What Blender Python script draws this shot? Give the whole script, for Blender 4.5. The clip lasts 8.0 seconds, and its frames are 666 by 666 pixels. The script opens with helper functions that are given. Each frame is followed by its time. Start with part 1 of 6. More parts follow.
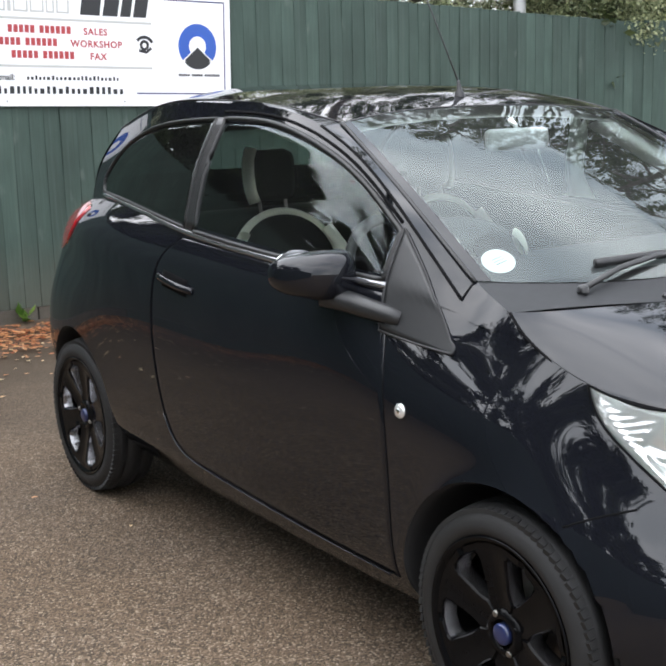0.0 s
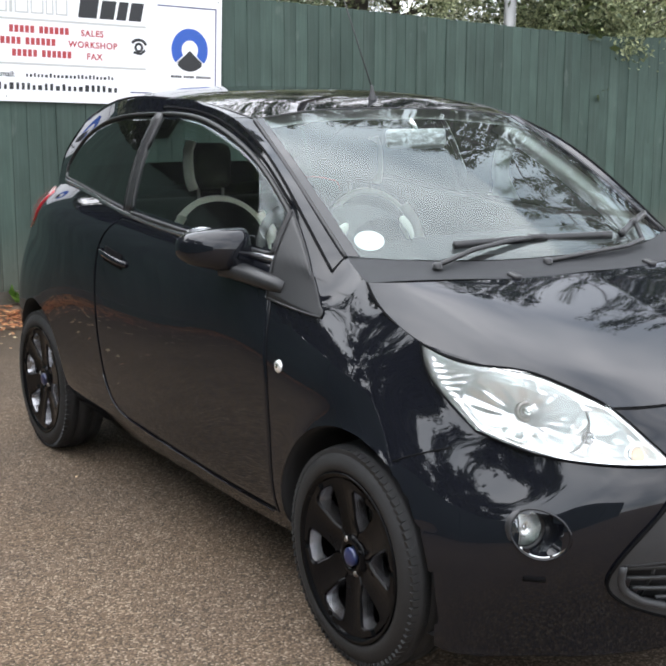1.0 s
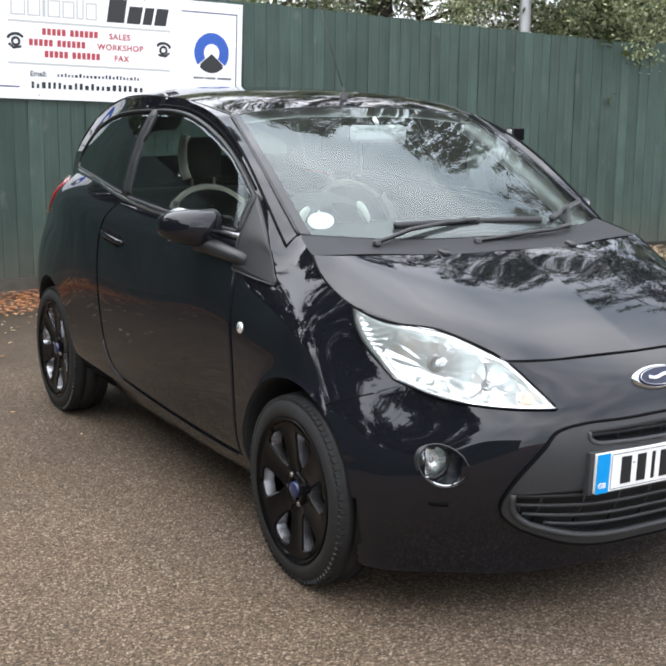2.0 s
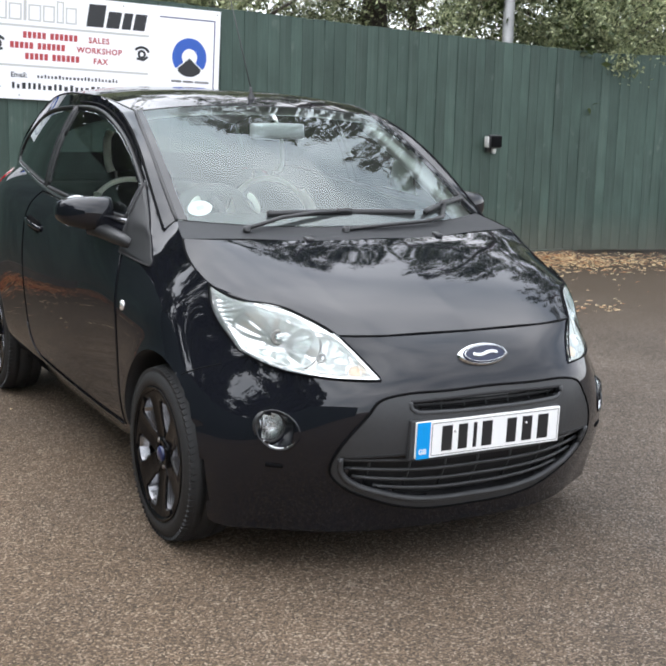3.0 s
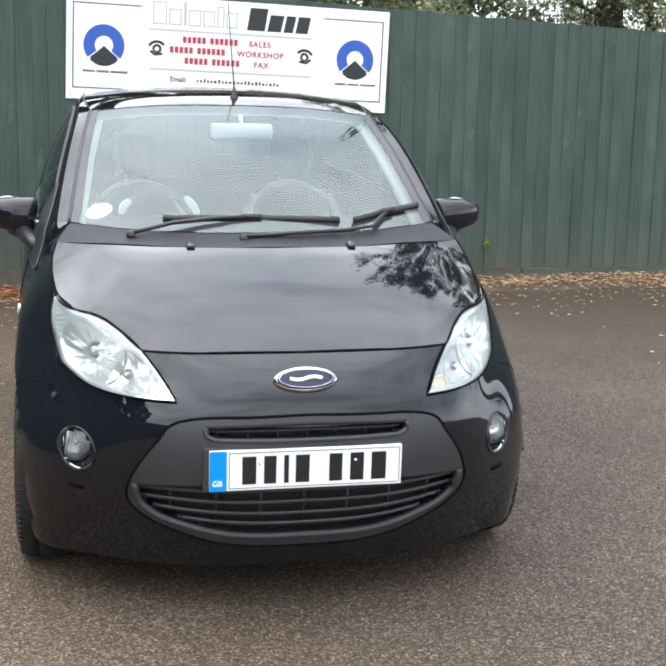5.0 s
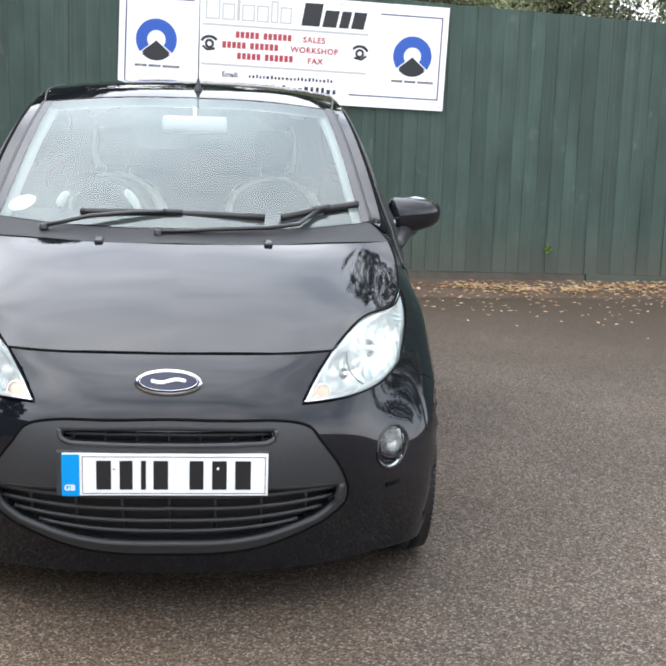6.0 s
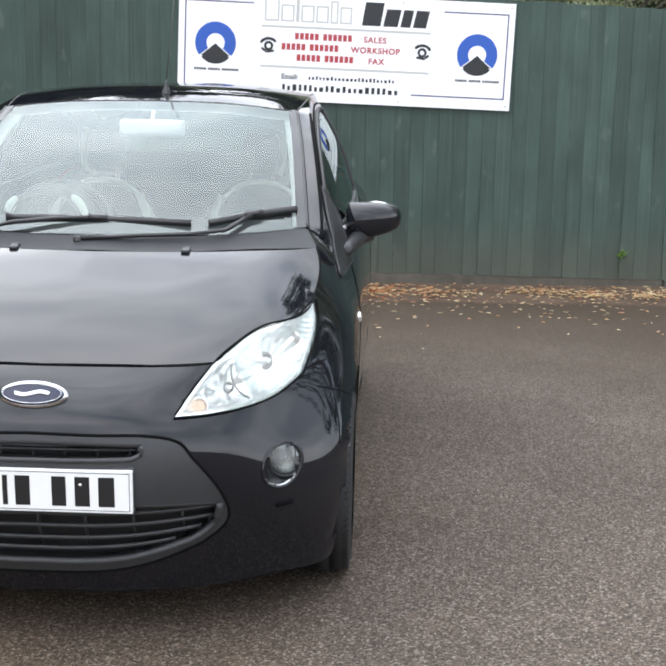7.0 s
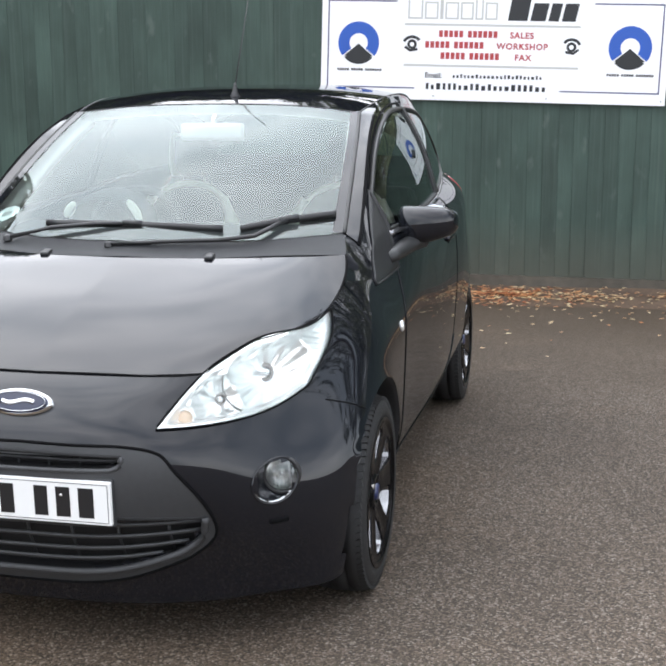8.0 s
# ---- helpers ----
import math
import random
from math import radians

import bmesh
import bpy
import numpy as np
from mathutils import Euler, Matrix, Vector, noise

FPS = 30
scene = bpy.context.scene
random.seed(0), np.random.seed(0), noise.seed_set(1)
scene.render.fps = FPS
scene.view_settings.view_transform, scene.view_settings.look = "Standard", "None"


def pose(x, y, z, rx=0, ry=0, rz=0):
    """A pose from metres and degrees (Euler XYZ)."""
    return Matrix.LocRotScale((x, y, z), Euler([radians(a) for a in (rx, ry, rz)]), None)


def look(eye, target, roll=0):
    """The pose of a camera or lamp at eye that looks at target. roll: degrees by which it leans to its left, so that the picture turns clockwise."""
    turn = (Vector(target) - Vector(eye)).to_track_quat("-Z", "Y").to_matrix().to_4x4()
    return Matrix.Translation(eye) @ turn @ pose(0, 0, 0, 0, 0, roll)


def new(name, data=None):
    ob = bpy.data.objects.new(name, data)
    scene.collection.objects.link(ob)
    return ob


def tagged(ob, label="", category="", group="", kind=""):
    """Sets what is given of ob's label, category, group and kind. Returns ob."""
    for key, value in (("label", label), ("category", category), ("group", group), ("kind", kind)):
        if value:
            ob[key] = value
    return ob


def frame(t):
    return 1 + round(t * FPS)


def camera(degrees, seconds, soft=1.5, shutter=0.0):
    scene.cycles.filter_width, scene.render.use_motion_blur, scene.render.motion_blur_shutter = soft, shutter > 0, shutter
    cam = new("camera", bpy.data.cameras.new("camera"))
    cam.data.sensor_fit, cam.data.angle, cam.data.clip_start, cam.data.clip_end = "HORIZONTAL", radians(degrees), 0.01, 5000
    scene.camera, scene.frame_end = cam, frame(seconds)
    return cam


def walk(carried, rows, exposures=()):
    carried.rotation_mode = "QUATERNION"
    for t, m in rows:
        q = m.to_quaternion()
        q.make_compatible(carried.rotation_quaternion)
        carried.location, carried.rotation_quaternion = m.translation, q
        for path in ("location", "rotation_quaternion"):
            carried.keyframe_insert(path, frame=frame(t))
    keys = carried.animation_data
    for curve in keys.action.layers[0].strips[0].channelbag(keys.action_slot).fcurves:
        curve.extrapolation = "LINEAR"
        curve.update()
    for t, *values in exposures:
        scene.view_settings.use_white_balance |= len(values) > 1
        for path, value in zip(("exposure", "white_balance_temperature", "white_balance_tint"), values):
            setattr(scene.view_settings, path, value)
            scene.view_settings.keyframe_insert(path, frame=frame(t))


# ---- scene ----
cam = camera(30.7, 8.0, soft=2.3)
PATH = [
    (0, (-2.448, -1.852, 1.477), (-1.348, -0.231, 1.075), -1.4),
    (0.5, (-2.442, -2.135, 1.474), (-1.352, -0.505, 1.08), -0.2),
    (1, (-2.401, -2.454, 1.457), (-1.339, -0.805, 1.067), 0.2),
    (1.2, (-2.374, -2.565, 1.455), (-1.324, -0.908, 1.067), 0.2),
    (2.3, (-2.451, -3.253, 1.451), (-1.476, -1.55, 1.069), 0.9),
    (2.5, (-2.369, -3.378, 1.441), (-1.405, -1.667, 1.065), 1.1),
    (3, (-2.109, -3.614, 1.425), (-1.169, -1.889, 1.052), 1.5),
    (3.5, (-1.772, -3.684, 1.401), (-0.878, -1.933, 1.034), 2.0),
    (4, (-1.418, -3.757, 1.414), (-0.706, -1.926, 1.044), 1.1),
    (4.2, (-1.254, -3.817, 1.425), (-0.611, -1.961, 1.052), 1.2),
    (5.5, (-0.211, -3.779, 1.424), (0.076, -1.835, 1.049), 1.2),
    (6, (0.132, -3.731, 1.419), (0.314, -1.776, 1.039), 1.8),
    (6.5, (0.485, -3.623, 1.43), (0.563, -1.662, 1.047), 1.6),
    (7, (0.842, -3.579, 1.431), (0.771, -1.618, 1.048), 1.0),
    (7.5, (1.121, -3.484, 1.411), (0.886, -1.536, 1.029), 0.1),
    (8, (1.385, -3.363, 1.439), (0.959, -1.448, 1.052), -0.2),
]
walk(cam, [(t, look(eye, target, roll)) for t, eye, target, roll in PATH], [(0, 1.16, 6380, 8), (1.2, 1.20, 6360, 8), (2.5, 1.09, 6330, 8), (3.5, 1.02, 6330, 8), (5.5, 1.18, 6270, 8), (8, 1.02, 6300, 8)])

# ---- world and sun ----
world = bpy.data.worlds.new("sky")
scene.world = world
world.use_nodes = True
wn, wl = world.node_tree.nodes, world.node_tree.links
wn.clear()
w_out = wn.new("ShaderNodeOutputWorld")
w_bg = wn.new("ShaderNodeBackground")
w_sky = wn.new("ShaderNodeTexSky")
w_sky.sky_type = "NISHITA"
w_sky.sun_disc = False
SUN_DIR = Vector((-0.58, 0.30, 0.76)).normalized()
w_sky.sun_elevation = math.asin(SUN_DIR.z)
w_sky.sun_rotation = math.atan2(SUN_DIR.x, SUN_DIR.y)
w_coord = wn.new("ShaderNodeTexCoord")
w_map = wn.new("ShaderNodeMapping")
w_map.inputs["Scale"].default_value = (1.0, 1.0, 2.2)
w_noise = wn.new("ShaderNodeTexNoise")
w_noise.inputs["Scale"].default_value = 1.7
w_noise.inputs["Detail"].default_value = 6.0
w_noise.inputs["Roughness"].default_value = 0.55
w_ramp = wn.new("ShaderNodeValToRGB")
w_ramp.color_ramp.elements[0].position = 0.34
w_ramp.color_ramp.elements[0].color = (5.3, 5.8, 6.6, 1)
w_ramp.color_ramp.elements[1].position = 0.68
w_ramp.color_ramp.elements[1].color = (14.8, 14.5, 14.9, 1)
w_mix = wn.new("ShaderNodeMixRGB")
w_mix.inputs["Fac"].default_value = 0.85
w_bg.inputs["Strength"].default_value = 0.13
wl.new(w_coord.outputs["Generated"], w_map.inputs["Vector"])
wl.new(w_map.outputs["Vector"], w_noise.inputs["Vector"])
wl.new(w_noise.outputs["Fac"], w_ramp.inputs["Fac"])
# thin cloud glows more strongly round the veiled sun
w_dot = wn.new("ShaderNodeVectorMath")
w_dot.operation = "DOT_PRODUCT"
w_dot.inputs[1].default_value = SUN_DIR
w_glow = wn.new("ShaderNodeMapRange")
w_glow.interpolation_type = "SMOOTHSTEP"
w_glow.inputs["From Min"].default_value = -0.2
w_glow.inputs["From Max"].default_value = 1.0
w_glow.inputs["To Min"].default_value = 0.82
w_glow.inputs["To Max"].default_value = 1.62
w_lit = wn.new("ShaderNodeVectorMath")
w_lit.operation = "SCALE"
wl.new(w_coord.outputs["Generated"], w_dot.inputs[0])
wl.new(w_dot.outputs["Value"], w_glow.inputs["Value"])
wl.new(w_ramp.outputs["Color"], w_lit.inputs[0])
wl.new(w_glow.outputs["Result"], w_lit.inputs["Scale"])
wl.new(w_sky.outputs["Color"], w_mix.inputs["Color1"])
wl.new(w_lit.outputs["Vector"], w_mix.inputs["Color2"])
wl.new(w_mix.outputs["Color"], w_bg.inputs["Color"])
wl.new(w_bg.outputs["Background"], w_out.inputs["Surface"])

sun = new("sun", bpy.data.lights.new("sun", "SUN"))
sun.data.energy = 0.45
sun.data.angle = radians(120)
sun.data.color = (1.0, 0.95, 0.87)
sun.matrix_world = look(SUN_DIR * 9, (0, 0, 0))


# ---- materials ----
def material(name, color=(0.5, 0.5, 0.5), rough=0.5, metal=0.0, coat=0.0, coat_rough=0.03, spec=0.5,
             vary=0.0, scale=20.0, bump=0.0, bump_scale=200.0, rough_vary=0.0, island=0.0, obj=0.0):
    """A principled material with colour variation at two scales, bump and uneven gloss."""
    m = bpy.data.materials.new(name)
    m.use_nodes = True
    n, l = m.node_tree.nodes, m.node_tree.links
    b = n["Principled BSDF"]
    b.inputs["Base Color"].default_value = (*color, 1)
    b.inputs["Roughness"].default_value = rough
    b.inputs["Metallic"].default_value = metal
    b.inputs["Coat Weight"].default_value = coat
    b.inputs["Coat Roughness"].default_value = coat_rough
    b.inputs["Specular IOR Level"].default_value = spec
    tc = n.new("ShaderNodeTexCoord")
    if vary or island or obj:
        big = n.new("ShaderNodeTexNoise")
        big.inputs["Scale"].default_value = scale * 0.15
        big.inputs["Detail"].default_value = 5
        fine = n.new("ShaderNodeTexNoise")
        fine.inputs["Scale"].default_value = scale
        fine.inputs["Detail"].default_value = 6
        l.new(tc.outputs["Object"], big.inputs["Vector"])
        l.new(tc.outputs["Object"], fine.inputs["Vector"])
        add = n.new("ShaderNodeMath")
        add.operation = "ADD"
        l.new(big.outputs["Fac"], add.inputs[0])
        l.new(fine.outputs["Fac"], add.inputs[1])
        rng = n.new("ShaderNodeMapRange")
        rng.inputs["From Min"].default_value = 0.6
        rng.inputs["From Max"].default_value = 1.4
        rng.inputs["To Min"].default_value = 1 - vary
        rng.inputs["To Max"].default_value = 1 + vary
        l.new(add.outputs[0], rng.inputs["Value"])
        last = rng.outputs["Result"]
        if island or obj:
            if obj:
                inf = n.new("ShaderNodeObjectInfo")
                src, amount = inf.outputs["Random"], obj
            else:
                inf = n.new("ShaderNodeNewGeometry")
                src, amount = inf.outputs["Random Per Island"], island
            r2 = n.new("ShaderNodeMapRange")
            r2.inputs["To Min"].default_value = 1 - amount
            r2.inputs["To Max"].default_value = 1 + amount
            l.new(src, r2.inputs["Value"])
            mul = n.new("ShaderNodeMath")
            mul.operation = "MULTIPLY"
            l.new(last, mul.inputs[0])
            l.new(r2.outputs["Result"], mul.inputs[1])
            last = mul.outputs[0]
        sc = n.new("ShaderNodeVectorMath")
        sc.operation = "SCALE"
        sc.inputs[0].default_value = color
        l.new(last, sc.inputs["Scale"])
        l.new(sc.outputs["Vector"], b.inputs["Base Color"])
    if rough_vary:
        rn = n.new("ShaderNodeTexNoise")
        rn.inputs["Scale"].default_value = scale * 0.3
        rn.inputs["Detail"].default_value = 4
        l.new(tc.outputs["Object"], rn.inputs["Vector"])
        rr = n.new("ShaderNodeMapRange")
        rr.inputs["To Min"].default_value = max(0.0, rough - rough_vary)
        rr.inputs["To Max"].default_value = min(1.0, rough + rough_vary)
        l.new(rn.outputs["Fac"], rr.inputs["Value"])
        l.new(rr.outputs["Result"], b.inputs["Roughness"])
    if bump:
        bt = n.new("ShaderNodeTexNoise")
        bt.inputs["Scale"].default_value = bump_scale
        bt.inputs["Detail"].default_value = 4
        l.new(tc.outputs["Object"], bt.inputs["Vector"])
        bp = n.new("ShaderNodeBump")
        bp.inputs["Strength"].default_value = bump
        bp.inputs["Distance"].default_value = 0.01
        l.new(bt.outputs["Fac"], bp.inputs["Height"])
        l.new(bp.outputs["Normal"], b.inputs["Normal"])
    return m


def glass_material(name, tint, film=0.0, ior=1.5, dust=(0.55, 0.56, 0.55), uneven=0.4):
    """Thin sheet glass: tinted see-through, gloss by Fresnel, a little dust film."""
    m = bpy.data.materials.new(name)
    m.use_nodes = True
    n, l = m.node_tree.nodes, m.node_tree.links
    n.clear()
    out = n.new("ShaderNodeOutputMaterial")
    tr = n.new("ShaderNodeBsdfTransparent")
    tr.inputs["Color"].default_value = (*tint, 1)
    gl = n.new("ShaderNodeBsdfGlossy")
    gl.inputs["Roughness"].default_value = 0.0
    gl.inputs["Color"].default_value = (0.91, 1, 0.99, 1)
    fr = n.new("ShaderNodeFresnel")
    fr.inputs["IOR"].default_value = ior
    mx = n.new("ShaderNodeMixShader")
    l.new(fr.outputs["Fac"], mx.inputs["Fac"])
    if film:
        df = n.new("ShaderNodeBsdfDiffuse")
        df.inputs["Color"].default_value = (*dust, 1)
        nt = n.new("ShaderNodeTexNoise")
        nt.inputs["Scale"].default_value = 2.0
        nt.inputs["Detail"].default_value = 1
        tc = n.new("ShaderNodeTexCoord")
        l.new(tc.outputs["Object"], nt.inputs["Vector"])
        mr = n.new("ShaderNodeMapRange")
        mr.inputs["From Min"].default_value = 0.3
        mr.inputs["From Max"].default_value = 0.75
        mr.inputs["To Min"].default_value = film * (1 - uneven)
        mr.inputs["To Max"].default_value = film * (1 + uneven)
        l.new(nt.outputs["Fac"], mr.inputs["Value"])
        m2 = n.new("ShaderNodeMixShader")
        l.new(mr.outputs["Result"], m2.inputs["Fac"])
        l.new(tr.outputs[0], m2.inputs[1])
        l.new(df.outputs[0], m2.inputs[2])
        l.new(m2.outputs[0], mx.inputs[1])
    else:
        l.new(tr.outputs[0], mx.inputs[1])
    l.new(gl.outputs[0], mx.inputs[2])
    l.new(mx.outputs[0], out.inputs["Surface"])
    return m


def asphalt_material():
    """Worn tarmac: exposed pale and brown chippings in dark binder, stains at metre scale."""
    m = bpy.data.materials.new("asphalt")
    m.use_nodes = True
    n, l = m.node_tree.nodes, m.node_tree.links
    b = n["Principled BSDF"]
    tc = n.new("ShaderNodeTexCoord")
    v = n.new("ShaderNodeTexVoronoi")
    v.inputs["Scale"].default_value = 170.0
    l.new(tc.outputs["Object"], v.inputs["Vector"])
    ramp = n.new("ShaderNodeValToRGB")
    e = ramp.color_ramp.elements
    e[0].position, e[0].color = 0.0, (0.034, 0.028, 0.022, 1)
    e[1].position, e[1].color = 1.0, (0.25, 0.220, 0.186, 1)
    for p, c in ((0.35, (0.069, 0.053, 0.039, 1)), (0.62, (0.098, 0.076, 0.057, 1)), (0.86, (0.150, 0.119, 0.092, 1))):
        k = e.new(p)
        k.color = c
    sep = n.new("ShaderNodeSeparateColor")
    l.new(v.outputs["Color"], sep.inputs["Color"])
    l.new(sep.outputs["Red"], ramp.inputs["Fac"])
    fine = n.new("ShaderNodeTexNoise")
    fine.inputs["Scale"].default_value = 420.0
    fine.inputs["Detail"].default_value = 3
    l.new(tc.outputs["Object"], fine.inputs["Vector"])
    big = n.new("ShaderNodeTexNoise")
    big.inputs["Scale"].default_value = 0.9
    big.inputs["Detail"].default_value = 7
    big.inputs["Roughness"].default_value = 0.6
    l.new(tc.outputs["Object"], big.inputs["Vector"])
    r1 = n.new("ShaderNodeMapRange")
    r1.inputs["From Min"].default_value, r1.inputs["From Max"].default_value = 0.3, 0.7
    r1.inputs["To Min"].default_value, r1.inputs["To Max"].default_value = 0.78, 1.18
    l.new(big.outputs["Fac"], r1.inputs["Value"])
    r2 = n.new("ShaderNodeMapRange")
    r2.inputs["From Min"].default_value, r2.inputs["From Max"].default_value = 0.3, 0.7
    r2.inputs["To Min"].default_value, r2.inputs["To Max"].default_value = 0.75, 1.25
    l.new(fine.outputs["Fac"], r2.inputs["Value"])
    mu = n.new("ShaderNodeMath")
    mu.operation = "MULTIPLY"
    l.new(r1.outputs[0], mu.inputs[0])
    l.new(r2.outputs[0], mu.inputs[1])
    sc = n.new("ShaderNodeVectorMath")
    sc.operation = "SCALE"
    l.new(ramp.outputs["Color"], sc.inputs[0])
    l.new(mu.outputs[0], sc.inputs["Scale"])
    # damp brown dirt and moss that washes out from the fence foot
    pos = n.new("ShaderNodeSeparateXYZ")
    l.new(tc.outputs["Object"], pos.inputs[0])
    dn = n.new("ShaderNodeTexNoise")
    dn.inputs["Scale"].default_value = 1.6
    dn.inputs["Detail"].default_value = 6
    l.new(tc.outputs["Object"], dn.inputs["Vector"])
    ad = n.new("ShaderNodeMath")
    ad.operation = "MULTIPLY_ADD"
    ad.inputs[1].default_value = 2.6
    l.new(dn.outputs["Fac"], ad.inputs[0])
    l.new(pos.outputs["Y"], ad.inputs[2])
    dx = n.new("ShaderNodeMapRange")
    dx.inputs["From Min"].default_value, dx.inputs["From Max"].default_value = 2.2, 5.5
    dx.inputs["To Min"].default_value, dx.inputs["To Max"].default_value = 0.0, 1.9
    l.new(pos.outputs["X"], dx.inputs["Value"])
    ad2 = n.new("ShaderNodeMath")
    ad2.operation = "ADD"
    l.new(ad.outputs[0], ad2.inputs[0])
    l.new(dx.outputs["Result"], ad2.inputs[1])
    dr = n.new("ShaderNodeMapRange")
    dr.inputs["From Min"].default_value, dr.inputs["From Max"].default_value = 3.3, 6.2
    dr.inputs["To Min"].default_value, dr.inputs["To Max"].default_value = 0.0, 0.88
    l.new(ad2.outputs[0], dr.inputs["Value"])
    # warmer, paler tint towards -x; darker +x side has car shade in its colour
    wx = n.new("ShaderNodeMath")
    wx.operation = "MULTIPLY_ADD"
    wx.inputs[1].default_value = 3.0
    l.new(dn.outputs["Fac"], wx.inputs[0])
    l.new(pos.outputs["X"], wx.inputs[2])
    wr = n.new("ShaderNodeMapRange")
    wr.inputs["From Min"].default_value, wr.inputs["From Max"].default_value = 0.0, 2.6
    wr.inputs["To Min"].default_value, wr.inputs["To Max"].default_value = 1.0, 0.0
    l.new(wx.outputs[0], wr.inputs["Value"])
    wm = n.new("ShaderNodeMixRGB")
    wm.inputs["Color1"].default_value = (0.81, 0.82, 0.84, 1)
    wm.inputs["Color2"].default_value = (1.20, 1.08, 0.92, 1)
    l.new(wr.outputs["Result"], wm.inputs["Fac"])
    side_tint = n.new("ShaderNodeVectorMath")
    side_tint.operation = "MULTIPLY"
    l.new(sc.outputs["Vector"], side_tint.inputs[0])
    l.new(wm.outputs["Color"], side_tint.inputs[1])
    dm = n.new("ShaderNodeMixRGB")
    dm.inputs["Color2"].default_value = (0.058, 0.043, 0.029, 1)
    l.new(dr.outputs["Result"], dm.inputs["Fac"])
    l.new(side_tint.outputs["Vector"], dm.inputs["Color1"])
    l.new(dm.outputs["Color"], b.inputs["Base Color"])
    b.inputs["Roughness"].default_value = 0.82
    b.inputs["Specular IOR Level"].default_value = 0.22
    bp = n.new("ShaderNodeBump")
    bp.inputs["Strength"].default_value = 0.55
    bp.inputs["Distance"].default_value = 0.004
    l.new(v.outputs["Distance"], bp.inputs["Height"])
    bp.invert = True
    l.new(bp.outputs["Normal"], b.inputs["Normal"])
    return m


def leaf_material(name, dark, light):
    """Foliage: colour by leaf, part of the light comes through."""
    m = bpy.data.materials.new(name)
    m.use_nodes = True
    n, l = m.node_tree.nodes, m.node_tree.links
    b = n["Principled BSDF"]
    g = n.new("ShaderNodeNewGeometry")
    ramp = n.new("ShaderNodeValToRGB")
    ramp.color_ramp.elements[0].color = (*dark, 1)
    ramp.color_ramp.elements[1].color = (*light, 1)
    l.new(g.outputs["Random Per Island"], ramp.inputs["Fac"])
    l.new(ramp.outputs["Color"], b.inputs["Base Color"])
    b.inputs["Roughness"].default_value = 0.5
    tl = n.new("ShaderNodeBsdfTranslucent")
    l.new(ramp.outputs["Color"], tl.inputs["Color"])
    mx = n.new("ShaderNodeMixShader")
    mx.inputs["Fac"].default_value = 0.42
    l.new(b.outputs[0], mx.inputs[1])
    l.new(tl.outputs[0], mx.inputs[2])
    l.new(mx.outputs[0], n["Material Output"].inputs["Surface"])
    return m


